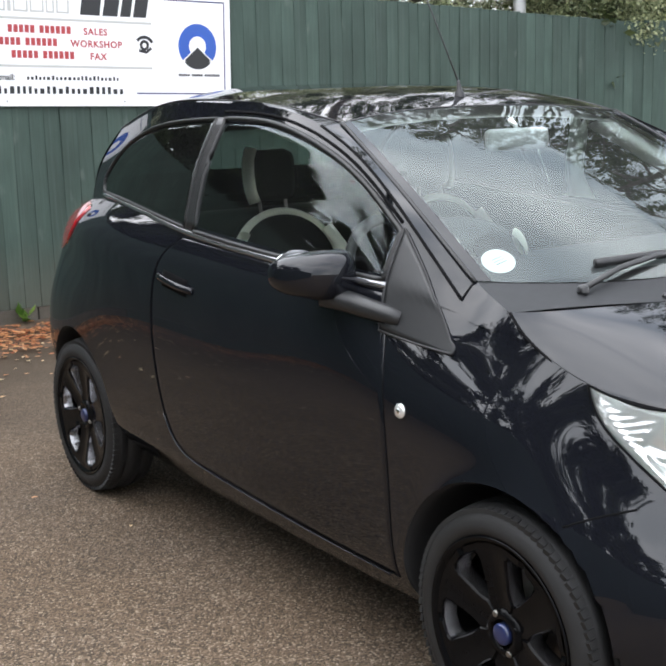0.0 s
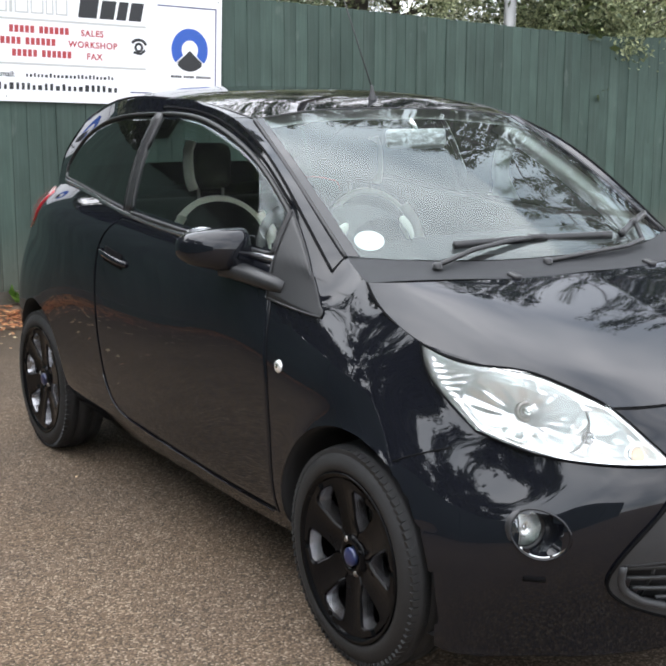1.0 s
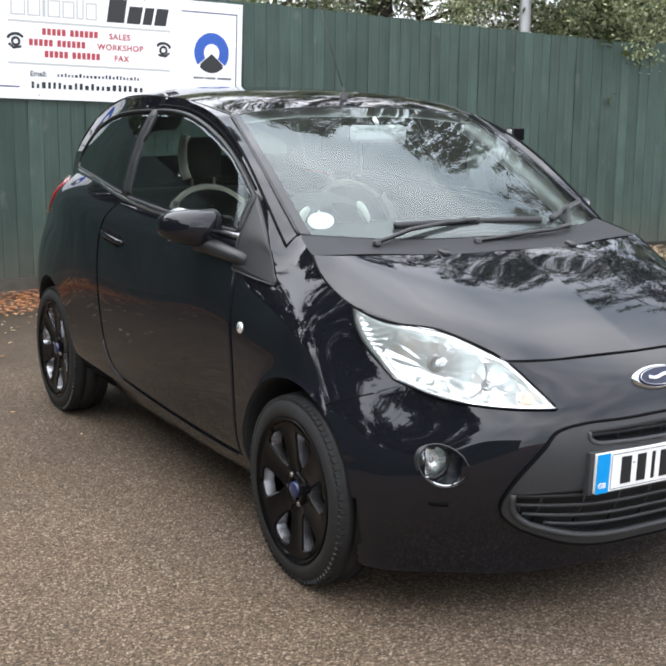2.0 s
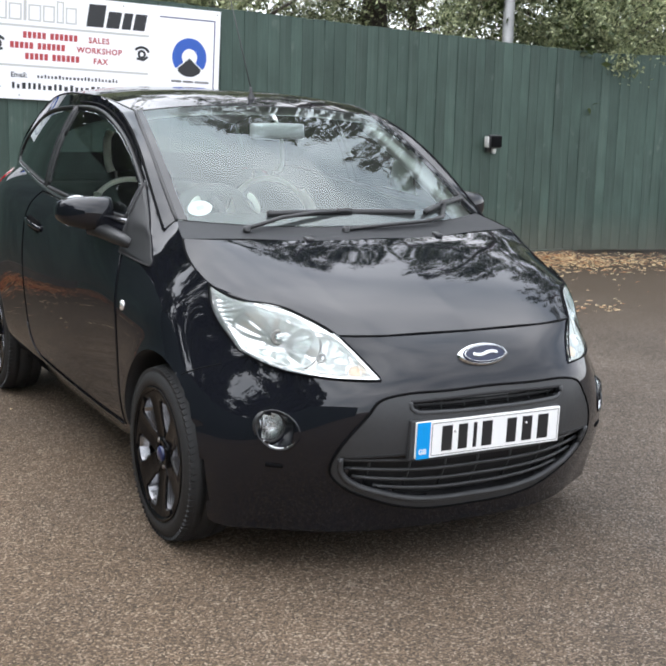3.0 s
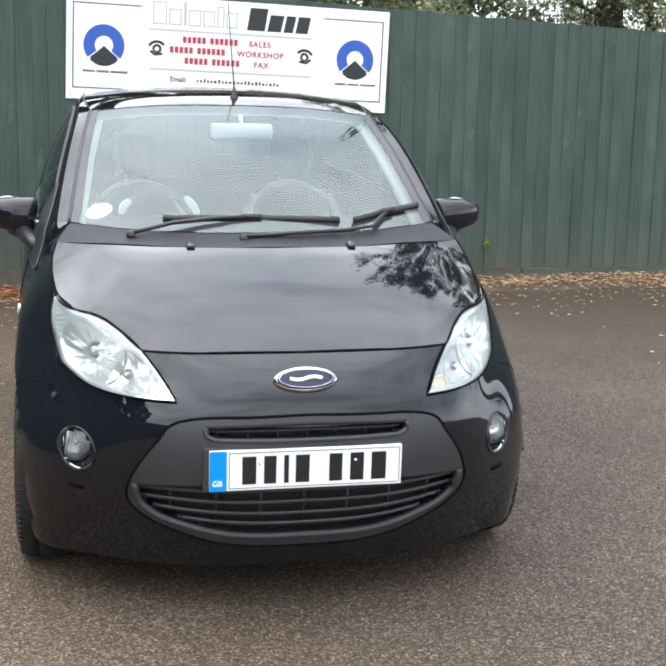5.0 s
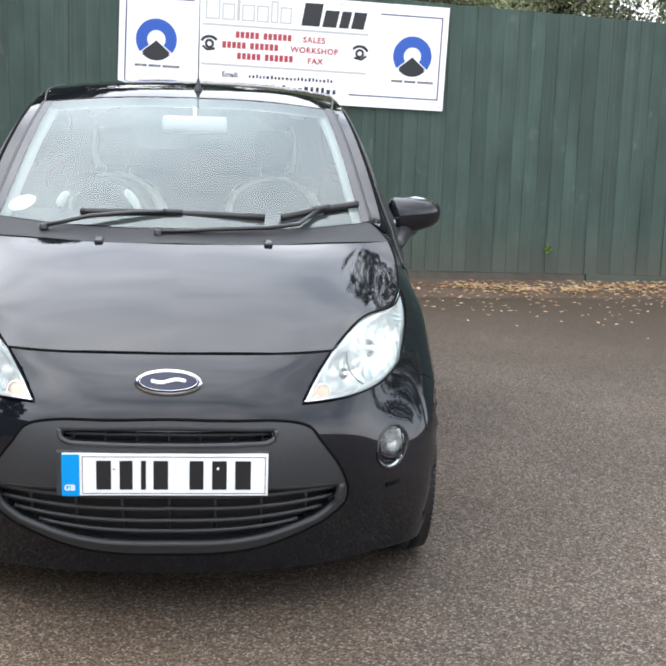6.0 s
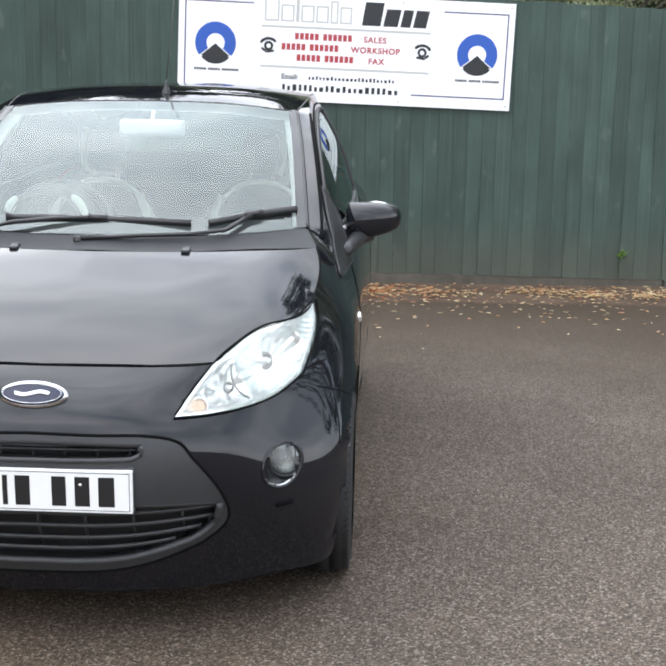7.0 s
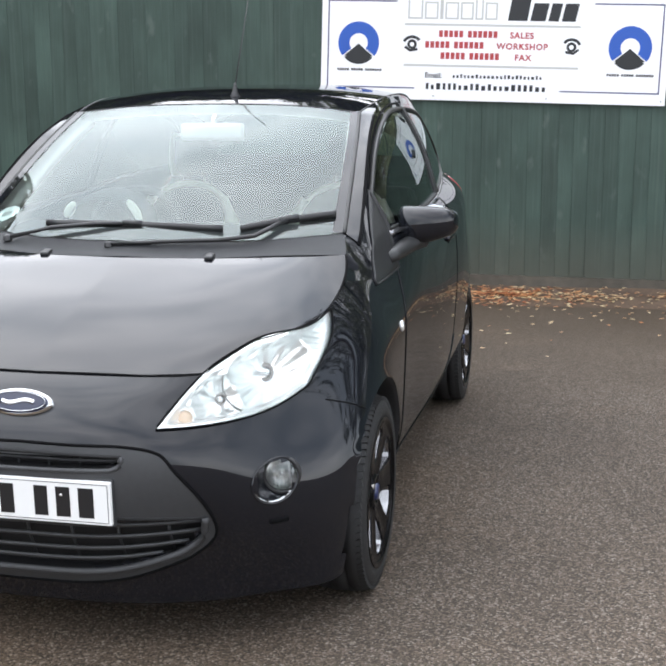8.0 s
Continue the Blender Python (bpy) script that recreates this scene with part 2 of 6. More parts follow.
def fence_material():
    """Old green fence paint: pale vertical weather streaks, rubbed patches, a shade of its own for each board."""
    m = bpy.data.materials.new("green_painted_boards")
    m.use_nodes = True
    n, l = m.node_tree.nodes, m.node_tree.links
    b = n["Principled BSDF"]
    tc = n.new("ShaderNodeTexCoord")
    info = n.new("ShaderNodeObjectInfo")
    shift = n.new("ShaderNodeVectorMath")
    shift.operation = "MULTIPLY_ADD"
    shift.inputs[1].default_value = (37.0, 11.0, 23.0)
    l.new(info.outputs["Random"], shift.inputs[0])
    l.new(tc.outputs["Object"], shift.inputs[2])

    def field(scale, stretch, detail, lo, hi, a, c):
        mp = n.new("ShaderNodeMapping")
        mp.inputs["Scale"].default_value = stretch
        l.new(shift.outputs["Vector"], mp.inputs["Vector"])
        t = n.new("ShaderNodeTexNoise")
        t.inputs["Scale"].default_value = scale
        t.inputs["Detail"].default_value = detail
        l.new(mp.outputs["Vector"], t.inputs["Vector"])
        r = n.new("ShaderNodeMapRange")
        r.inputs["From Min"].default_value, r.inputs["From Max"].default_value = lo, hi
        r.inputs["To Min"].default_value, r.inputs["To Max"].default_value = a, c
        l.new(t.outputs["Fac"], r.inputs["Value"])
        return r.outputs["Result"], t.outputs["Fac"]

    streak, _ = field(1.0, (42.0, 8.0, 0.9), 5, 0.52, 0.80, 0.0, 0.34)
    patch, _ = field(2.2, (1.0, 1.0, 0.8), 6, 0.30, 0.72, 0.74, 1.28)
    grain, fine = field(1.0, (160.0, 60.0, 5.0), 4, 0.25, 0.75, 0.88, 1.12)
    rub, _ = field(9.0, (1.0, 1.0, 0.5), 6, 0.64, 0.74, 0.0, 0.40)
    own = n.new("ShaderNodeMapRange")
    own.inputs["To Min"].default_value, own.inputs["To Max"].default_value = 0.88, 1.13
    l.new(info.outputs["Random"], own.inputs["Value"])
    val = own.outputs["Result"]
    for o in (patch, grain):
        mu = n.new("ShaderNodeMath")
        mu.operation = "MULTIPLY"
        l.new(val, mu.inputs[0])
        l.new(o, mu.inputs[1])
        val = mu.outputs[0]
    sc = n.new("ShaderNodeVectorMath")
    sc.operation = "SCALE"
    sc.inputs[0].default_value = (0.0455, 0.0720, 0.0590)
    l.new(val, sc.inputs["Scale"])
    col = sc.outputs["Vector"]
    # soil splashed up on the feet of the boards
    pos = n.new("ShaderNodeSeparateXYZ")
    l.new(tc.outputs["Object"], pos.inputs[0])
    up = n.new("ShaderNodeMath")
    up.operation = "MULTIPLY_ADD"
    up.inputs[1].default_value = -0.22
    l.new(patch, up.inputs[0])
    l.new(pos.outputs["Z"], up.inputs[2])
    soil = n.new("ShaderNodeMapRange")
    soil.inputs["From Min"].default_value, soil.inputs["From Max"].default_value = -0.22, 0.18
    soil.inputs["To Min"].default_value, soil.inputs["To Max"].default_value = 0.55, 0.0
    l.new(up.outputs[0], soil.inputs["Value"])
    for o, c in ((streak, (0.100, 0.132, 0.112)), (rub, (0.125, 0.150, 0.130)), (soil.outputs["Result"], (0.088, 0.080, 0.062))):
        mx = n.new("ShaderNodeMixRGB")
        mx.inputs["Color2"].default_value = (*c, 1)
        l.new(o, mx.inputs["Fac"])
        l.new(col, mx.inputs["Color1"])
        col = mx.outputs["Color"]
    l.new(col, b.inputs["Base Color"])
    b.inputs["Roughness"].default_value = 0.66
    b.inputs["Specular IOR Level"].default_value = 0.35
    bp = n.new("ShaderNodeBump")
    bp.inputs["Strength"].default_value = 0.25
    bp.inputs["Distance"].default_value = 0.004
    l.new(fine, bp.inputs["Height"])
    l.new(bp.outputs["Normal"], b.inputs["Normal"])
    return m


PAINT = material("black_paint", (0.0064, 0.0070, 0.0098), 0.5, coat=1.0, coat_rough=0.032, spec=0.0, vary=0.15, scale=6)
MATTE = material("grey_black_plastic", (0.033, 0.034, 0.036), 0.50, vary=0.12, scale=60, bump=0.08, bump_scale=900)
SCUTTLEMAT = material("scuttle_plastic", (0.022, 0.023, 0.025), 0.62, spec=0.3, vary=0.15, scale=40)
SAILMAT = material("mirror_base_plastic", (0.017, 0.0175, 0.0185), 0.40, vary=0.12, scale=40, rough_vary=0.05)
TRIM = material("dark_trim_plastic", (0.018, 0.018, 0.019), 0.36, vary=0.12, scale=40, rough_vary=0.06)
BELTTRIM = material("gloss_belt_trim", (0.24, 0.24, 0.25), 0.16, metal=0.8, coat=0.8, vary=0.1, scale=40)
RUBBER = material("seal_rubber", (0.005, 0.005, 0.005), 0.45, vary=0.2, scale=30)
GAP = material("panel_gap", (0.004, 0.004, 0.0045), 0.9, spec=0.1)
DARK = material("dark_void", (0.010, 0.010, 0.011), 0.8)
TYRE = material("tyre_rubber", (0.012, 0.012, 0.0125), 0.62, vary=0.35, scale=26, bump=0.15, bump_scale=300, rough_vary=0.1)
RIM = material("gloss_black_alloy", (0.004, 0.004, 0.0045), 0.12, spec=0.10, vary=0.2, scale=50)
RIMCUT = material("worn_slot_face", (0.30, 0.30, 0.31), 0.26, metal=1.0, vary=0.25, scale=50)
STEEL = material("brake_steel", (0.33, 0.31, 0.29), 0.45, metal=1.0, vary=0.25, scale=60)
RUST = material("rusty_caliper", (0.22, 0.15, 0.12), 0.75, vary=0.35, scale=70, bump=0.2, bump_scale=150)
CHROME = material("chrome", (0.62, 0.63, 0.64), 0.12, metal=1.0)
REFLECT = material("lamp_reflector", (0.86, 0.87, 0.88), 0.16, metal=1.0, bump=0.05, bump_scale=40)
LAMPTRIM = material("lamp_silver_trim", (0.96, 0.955, 0.94), 0.13, metal=0.64, vary=0.05, scale=30)
FOGWHITE = material("fog_reflector", (0.90, 0.90, 0.88), 0.20, metal=0.75, vary=0.06, scale=60)
AMBER = material("amber_bulb", (0.84, 0.64, 0.47), 0.22)
REDLENS = material("red_lens", (0.30, 0.010, 0.016), 0.12, coat=1.0, vary=0.2, scale=60)
PLATE = material("plate_white", (0.80, 0.80, 0.79), 0.28, vary=0.03, scale=10)
PLATE_BLUE = material("plate_blue", (0.002, 0.27, 0.66), 0.3, vary=0.05, scale=10)
INK = material("plate_black", (0.012, 0.012, 0.013), 0.4)
BADGE = material("badge_blue", (0.007, 0.011, 0.038), 0.3, coat=0.2, vary=0.1, scale=40)
HUBBLUE = material("hub_blue", (0.014, 0.023, 0.085), 0.3, coat=0.5, vary=0.15, scale=60)
CREAM = material("cream_leather", (0.88, 0.89, 0.76), 0.5, vary=0.05, scale=40, bump=0.05, bump_scale=300)
FABRIC = material("dark_fabric", (0.007, 0.0075, 0.008), 0.9, vary=0.15, scale=40, spec=0.2)
CARBIN = material("cabin_plastic", (0.03, 0.031, 0.033), 0.6, vary=0.15, scale=40)
HEADLINER = material("pale_headliner", (0.82, 0.82, 0.77), 0.85, vary=0.06, scale=60)
STICKER = material("white_paper", (0.85, 0.86, 0.84), 0.5, vary=0.03, scale=30)
MIRRORGLASS = material("mirror_glass", (0.85, 0.87, 0.88), 0.02, metal=1.0)
WINDSCREEN = glass_material("windscreen_glass", (0.72, 0.80, 0.79), film=0.030, ior=1.64, uneven=0.25)
SIDEGLASS = glass_material("side_glass", (0.94, 0.98, 0.95), film=0.006, ior=1.45)
REARGLASS = glass_material("rear_glass", (0.40, 0.46, 0.45), film=0.01, ior=1.55)
PRIVACY = glass_material("dark_tinted_glass", (0.06, 0.075, 0.075), film=0.01, ior=1.55)
FOGLENS = glass_material("fluted_lens", (0.95, 0.96, 0.96), film=0.03, ior=1.5)
LENS = glass_material("lamp_lens", (0.985, 0.99, 0.99), film=0.015, ior=1.5)
FENCEGREEN = fence_material()
SIGNWHITE = material("sign_white", (0.87, 0.87, 0.88), 0.35, vary=0.02, scale=4)
NAVY = material("sign_navy", (0.035, 0.038, 0.13), 0.4)
SIGNRED = material("sign_red", (0.40, 0.045, 0.050), 0.4)
SIGNGREY = material("sign_grey", (0.50, 0.50, 0.48), 0.4)
SIGNBLACK = material("sign_black", (0.014, 0.015, 0.017), 0.4)
SIGNBLUE = material("sign_blue", (0.02, 0.09, 0.42), 0.4)
GALV = material("galvanised_pole", (0.25, 0.25, 0.245), 0.5, metal=0.5, vary=0.12, scale=15)
CONCRETE = material("edging_concrete", (0.085, 0.075, 0.06), 0.9, vary=0.35, scale=14, bump=0.4, bump_scale=90)
SOIL = material("leaf_mould", (0.085, 0.055, 0.035), 0.95, vary=0.5, scale=30, bump=0.6, bump_scale=60)
BARK = material("bark", (0.10, 0.085, 0.07), 0.9, vary=0.4, scale=18, bump=0.5, bump_scale=40)
LITTER = leaf_material("red_brown_leaves", (0.33, 0.085, 0.035), (0.76, 0.42, 0.20))
STRAW = leaf_material("straw_leaves", (0.42, 0.17, 0.06), (0.90, 0.78, 0.50))
FOLIAGE = leaf_material("tree_leaves", (0.060, 0.088, 0.042), (0.54, 0.57, 0.33))
BIRCH = leaf_material("birch_leaves", (0.022, 0.036, 0.012), (0.075, 0.095, 0.03))
WEED = leaf_material("weed_leaves", (0.09, 0.20, 0.03), (0.22, 0.36, 0.07))
ASPHALT = asphalt_material()


# ---- mesh helpers ----
def mesh_of(name, verts, faces, mat, smooth=True):
    me = bpy.data.meshes.new(name)
    me.from_pydata([tuple(float(c) for c in v) for v in verts], [], faces)
    me.materials.append(mat)
    if smooth:
        me.polygons.foreach_set("use_smooth", [True] * len(me.polygons))
    me.update()
    return me


def place(name, me, parent=None, label="", at=None):
    ob = new(name, me)
    if parent:
        ob.parent = parent
    if at is not None:
        ob.matrix_basis = at
    if label:
        tagged(ob, label)
    return ob


def part(name, bm, mat, parent, label="", smooth=True, at=None):
    """Link a bmesh as one mesh object under a thing or under a part."""
    me = bpy.data.meshes.new(name)
    bm.to_mesh(me)
    bm.free()
    me.materials.append(mat)
    if smooth:
        me.polygons.foreach_set("use_smooth", [True] * len(me.polygons))
    return place(name, me, parent, label, at)


def thing(name, label, category, group="", at=None, kind=""):
    ob = new(name)
    ob.empty_display_size = 0.1
    if at is not None:
        ob.matrix_basis = at
    return tagged(ob, label, category, group, kind)


def bm_box(bm, lo, hi, bevel=0.0):
    m = Matrix.LocRotScale([(a + b) / 2 for a, b in zip(lo, hi)], None, [b - a for a, b in zip(lo, hi)])
    r = bmesh.ops.create_cube(bm, size=1, matrix=m)
    if bevel:
        es = list({e for v in r["verts"] for e in v.link_edges})
        bmesh.ops.bevel(bm, geom=es, offset=bevel, segments=2, affect="EDGES", profile=0.5)
    return bm


def box(lo, hi, bevel=0.0):
    return bm_box(bmesh.new(), lo, hi, bevel)


def cubic(t, p, q):
    """Natural cubic spline through p at parameters t, read at q."""
    t, p, q = np.asarray(t, float), np.asarray(p, float), np.asarray(q, float)
    n = len(t)
    if n == 2:
        w = ((q - t[0]) / (t[1] - t[0]))[:, None]
        return p[0] * (1 - w) + p[1] * w
    h = np.diff(t)
    a = np.zeros((n, n))
    r = np.zeros((n, p.shape[1]))
    a[0, 0] = a[-1, -1] = 1
    for i in range(1, n - 1):
        a[i, i - 1], a[i, i], a[i, i + 1] = h[i - 1], 2 * (h[i - 1] + h[i]), h[i]
        r[i] = 6 * ((p[i + 1] - p[i]) / h[i] - (p[i] - p[i - 1]) / h[i - 1])
    m = np.linalg.solve(a, r)
    k = np.clip(np.searchsorted(t, q) - 1, 0, n - 2)
    u, hk = q[:, None], h[k][:, None]
    t0, t1 = t[k][:, None], t[k + 1][:, None]
    return (m[k] * (t1 - u) ** 3 + m[k + 1] * (u - t0) ** 3) / (6 * hk) + (p[k] / hk - m[k] * hk / 6) * (t1 - u) + (p[k + 1] / hk - m[k + 1] * hk / 6) * (u - t0)


def curve(pts, n):
    """n points evenly along a smooth curve through pts."""
    p = np.asarray(pts, float)
    d = np.r_[0, np.cumsum(np.maximum(np.linalg.norm(np.diff(p, axis=0), axis=1), 1e-6))]
    f = cubic(d, p, np.linspace(0, d[-1], 8 * n))
    e = np.r_[0, np.cumsum(np.linalg.norm(np.diff(f, axis=0), axis=1))]
    q = np.linspace(0, e[-1], n)
    return np.stack([np.interp(q, e, f[:, k]) for k in range(p.shape[1])], 1)


def loft(rows, nu, nv):
    """A smooth sheet through rows of stations: nv by nu points."""
    r = np.asarray(rows, float)
    du = np.r_[0, np.cumsum(np.linalg.norm(np.diff(r, axis=1), axis=2).mean(0))]
    r = np.stack([cubic(du, row, np.linspace(0, du[-1], nu)) for row in r])
    dv = np.r_[0, np.cumsum(np.linalg.norm(np.diff(r, axis=0), axis=2).mean(1))]
    return np.stack([cubic(dv, r[:, i], np.linspace(0, dv[-1], nv)) for i in range(nu)], 1)


def coons(bottom, top, left, right, nu, nv):
    """A sheet between four edges; bottom and top run left to right, left and right run bottom to top."""
    b, t = curve(bottom, nu), curve(top, nu)
    l, r = curve(left, nv), curve(right, nv)
    u, v = np.linspace(0, 1, nu)[None, :, None], np.linspace(0, 1, nv)[:, None, None]
    return ((1 - v) * b[None] + v * t[None] + (1 - u) * l[:, None] + u * r[:, None]
            - ((1 - u) * (1 - v) * b[0] + u * (1 - v) * b[-1] + (1 - u) * v * t[0] + u * v * t[-1]))


def grid_faces(nv, nu, base=0):
    return [(base + j * nu + i, base + j * nu + i + 1, base + (j + 1) * nu + i + 1, base + (j + 1) * nu + i)
            for j in range(nv - 1) for i in range(nu - 1)]


def inside(x, y, poly):
    """Which of the points (x, y) lie in the polygon."""
    p = np.asarray(poly, float)
    res = np.zeros(len(x), bool)
    j = len(p) - 1
    for i in range(len(p)):
        c = (p[i, 1] > y) != (p[j, 1] > y)
        with np.errstate(divide="ignore", invalid="ignore"):
            k = (p[j, 0] - p[i, 0]) * (y - p[i, 1]) / (p[j, 1] - p[i, 1]) + p[i, 0]
        res ^= c & (x < k)
        j = i
    return res


def tube(pts, radius, sides=8, closed=False, flat=1.0, normals=None, taper=1.0):
    """A bmesh pipe along points; flat squeezes it along the normals given."""
    bm = bmesh.new()
    p = [Vector(q) for q in pts]
    n = len(p)
    rings = []
    for i in range(n):
        a, b = (p[(i - 1) % n], p[(i + 1) % n]) if closed else (p[max(i - 1, 0)], p[min(i + 1, n - 1)])
        d = (b - a).normalized()
        up = Vector(normals[i]) if normals is not None else (Vector((0, 0, 1)) if abs(d.z) < 0.9 else Vector((1, 0, 0)))
        s = d.cross(up).normalized()
        w = s.cross(d).normalized()
        r = radius * (1 + (taper - 1) * i / max(1, n - 1))
        rings.append([bm.verts.new(p[i] + s * r * math.cos(k * math.tau / sides) + w * r * flat * math.sin(k * math.tau / sides)) for k in range(sides)])
    for i in range(n if closed else n - 1):
        a, b = rings[i], rings[(i + 1) % n]
        for k in range(sides):
            bm.faces.new((a[k], a[(k + 1) % sides], b[(k + 1) % sides], b[k]))
    if not closed:
        bm.faces.new(rings[0][::-1])
        bm.faces.new(rings[-1])
    bmesh.ops.recalc_face_normals(bm, faces=bm.faces)
    return bm


def lathe(profile, n=48, axis="x"):
    """Turn (along, radius) pairs round an axis."""
    bm = bmesh.new()
    rings = []
    for a, r in profile:
        if r < 1e-6:
            c = (a, 0, 0) if axis == "x" else (0, a, 0) if axis == "y" else (0, 0, a)
            rings.append([bm.verts.new(c)])
            continue
        row = []
        for k in range(n):
            c, s = r * math.cos(k * math.tau / n), r * math.sin(k * math.tau / n)
            row.append(bm.verts.new((a, c, s) if axis == "x" else (c, a, s) if axis == "y" else (c, s, a)))
        rings.append(row)
    for a, b in zip(rings, rings[1:]):
        for k in range(n):
            if len(a) == 1 and len(b) == 1:
                continue
            if len(a) == 1:
                bm.faces.new((a[0], b[(k + 1) % n], b[k]))
            elif len(b) == 1:
                bm.faces.new((a[k], a[(k + 1) % n], b[0]))
            else:
                bm.faces.new((a[k], a[(k + 1) % n], b[(k + 1) % n], b[k]))
    bmesh.ops.recalc_face_normals(bm, faces=bm.faces)
    return bm


# ---- the car: body sheets ----
from mathutils.bvhtree import BVHTree

car = thing("car", "small black three-door hatchback with gloss black wheels parked on tarmac", "car")

# rows of the lower body from the floor edge up to the bonnet and belt line, nose to tail
LOW = [(0, -0.615, 0.148), (0.26, -0.60, 0.148), (0.44, -0.535, 0.146), (0.60, -0.434, 0.146), (0.734, -0.31, 0.156), (0.728, 0, 0.195), (0.698, 0.22, 0.21), (0.705, 0.45, 0.215),
       (0.712, 1.0, 0.22), (0.712, 1.5, 0.225), (0.70, 2.05, 0.23), (0.70, 2.5, 0.25), (0.60, 2.72, 0.27), (0.35, 2.80, 0.28), (0, 2.82, 0.28)]
SILL = [(0, -0.685, 0.30), (0.26, -0.67, 0.30), (0.44, -0.60, 0.30), (0.628, -0.482, 0.30), (0.763, -0.312, 0.30), (0.778, 0, 0.30), (0.766, 0.22, 0.30), (0.758, 0.45, 0.30),
        (0.772, 1.0, 0.31), (0.778, 1.5, 0.32), (0.775, 2.05, 0.33), (0.745, 2.5, 0.36), (0.64, 2.77, 0.38), (0.36, 2.85, 0.40), (0, 2.865, 0.40)]
MID = [(0, -0.738, 0.46), (0.26, -0.726, 0.46), (0.45, -0.652, 0.455), (0.628, -0.508, 0.47), (0.769, -0.292, 0.48), (0.792, 0, 0.50), (0.788, 0.22, 0.50), (0.785, 0.45, 0.50),
       (0.80, 1.0, 0.50), (0.805, 1.5, 0.52), (0.80, 2.05, 0.54), (0.765, 2.5, 0.56), (0.66, 2.80, 0.57), (0.37, 2.87, 0.58), (0, 2.88, 0.58)]
WAIST = [(0, -0.735, 0.60), (0.26, -0.72, 0.60), (0.44, -0.648, 0.59), (0.61, -0.455, 0.59), (0.738, -0.24, 0.62), (0.786, 0, 0.66), (0.789, 0.22, 0.67), (0.79, 0.45, 0.68),
         (0.805, 1.0, 0.69), (0.81, 1.5, 0.71), (0.805, 2.05, 0.73), (0.752, 2.49, 0.74), (0.652, 2.75, 0.75), (0.37, 2.85, 0.75), (0, 2.87, 0.75)]
SHOULDER = [(0, -0.690, 0.685), (0.26, -0.672, 0.682), (0.45, -0.575, 0.685), (0.61, -0.375, 0.70), (0.695, -0.19, 0.735), (0.755, 0, 0.775), (0.765, 0.22, 0.795), (0.778, 0.45, 0.81),
            (0.795, 1.0, 0.83), (0.802, 1.5, 0.86), (0.795, 2.05, 0.88), (0.732, 2.44, 0.89), (0.642, 2.645, 0.90), (0.37, 2.76, 0.90), (0, 2.79, 0.90)]
UPPER = [(0, -0.652, 0.722), (0.26, -0.636, 0.720), (0.443, -0.562, 0.722), (0.608, -0.342, 0.768), (0.680, -0.165, 0.802), (0.719, 0, 0.838), (0.723, 0.22, 0.883), (0.750, 0.45, 0.908),
         (0.777, 1.0, 0.945), (0.784, 1.5, 0.968), (0.768, 2.05, 1.005), (0.705, 2.44, 0.995), (0.61, 2.63, 0.985), (0.35, 2.72, 0.97), (0, 2.75, 0.97)]
BELT = [(0, -0.605, 0.752), (0.26, -0.592, 0.752), (0.435, -0.55, 0.756), (0.60, -0.31, 0.83), (0.66, -0.142, 0.862), (0.670, 0, 0.912), (0.684, 0.22, 0.957), (0.72, 0.45, 0.995),
        (0.742, 1.0, 1.02), (0.738, 1.45, 1.045), (0.675, 2.05, 1.09), (0.62, 2.42, 1.075), (0.56, 2.58, 1.05), (0.32, 2.66, 1.03), (0, 2.69, 1.03)]
# greenhouse: belt, mid-glass and roof rail from the windscreen foot to the tail
G_BELT = [(0.684, 0.22, 0.955), (0.72, 0.45, 0.995), (0.735, 0.75, 1.01), (0.742, 1.0, 1.02), (0.738, 1.45, 1.045), (0.675, 2.05, 1.09), (0.62, 2.42, 1.075)]
G_MID = [(0.674, 0.235, 0.972), (0.682, 0.50, 1.085), (0.678, 0.76, 1.16), (0.675, 1.02, 1.21), (0.672, 1.48, 1.24), (0.625, 2.03, 1.245), (0.59, 2.41, 1.19)]
G_RAIL = [(0.664, 0.25, 0.988), (0.628, 0.55, 1.195), (0.592, 0.80, 1.325), (0.572, 1.05, 1.395), (0.562, 1.50, 1.428), (0.540, 2.00, 1.408), (0.520, 2.36, 1.325)]
# windscreen pillar edge and the roof rows
PILLAR = [(0.612, 0.255, 1.02), (0.59, 0.45, 1.135), (0.560, 0.70, 1.275), (0.530, 0.90, 1.372)]
OUTER = [(0.664, 0.25, 0.988), (0.641, 0.45, 1.130), (0.603, 0.73, 1.293), (0.580, 0.93, 1.366)]
ROOF_EDGE = [(0.530, 0.90, 1.372), (0.552, 1.10, 1.408), (0.553, 1.5, 1.436), (0.535, 2.00, 1.418), (0.515, 2.36, 1.335)]
ROOF_MID = [(0.30, 0.945, 1.395), (0.33, 1.09, 1.431), (0.33, 1.50, 1.463), (0.31, 2.05, 1.458), (0.31, 2.47, 1.395)]
ROOF_TOP = [(0, 0.955, 1.402), (0, 1.10, 1.440), (0, 1.51, 1.474), (0, 2.07, 1.468), (0, 2.52, 1.415)]
HATCH_EDGE = [(0.515, 2.36, 1.335), (0.585, 2.425, 1.20), (0.62, 2.42, 1.075)]
BONNET_BACK = [(0.655, 0.095, 0.975), (0.45, 0.035, 0.975), (0.25, -0.015, 0.969), (0, -0.035, 0.972)]
GLASS_FOOT = [(0.612, 0.255, 1.02), (0.45, 0.165, 1.010), (0.25, 0.10, 1.003), (0, 0.075, 1.003)]

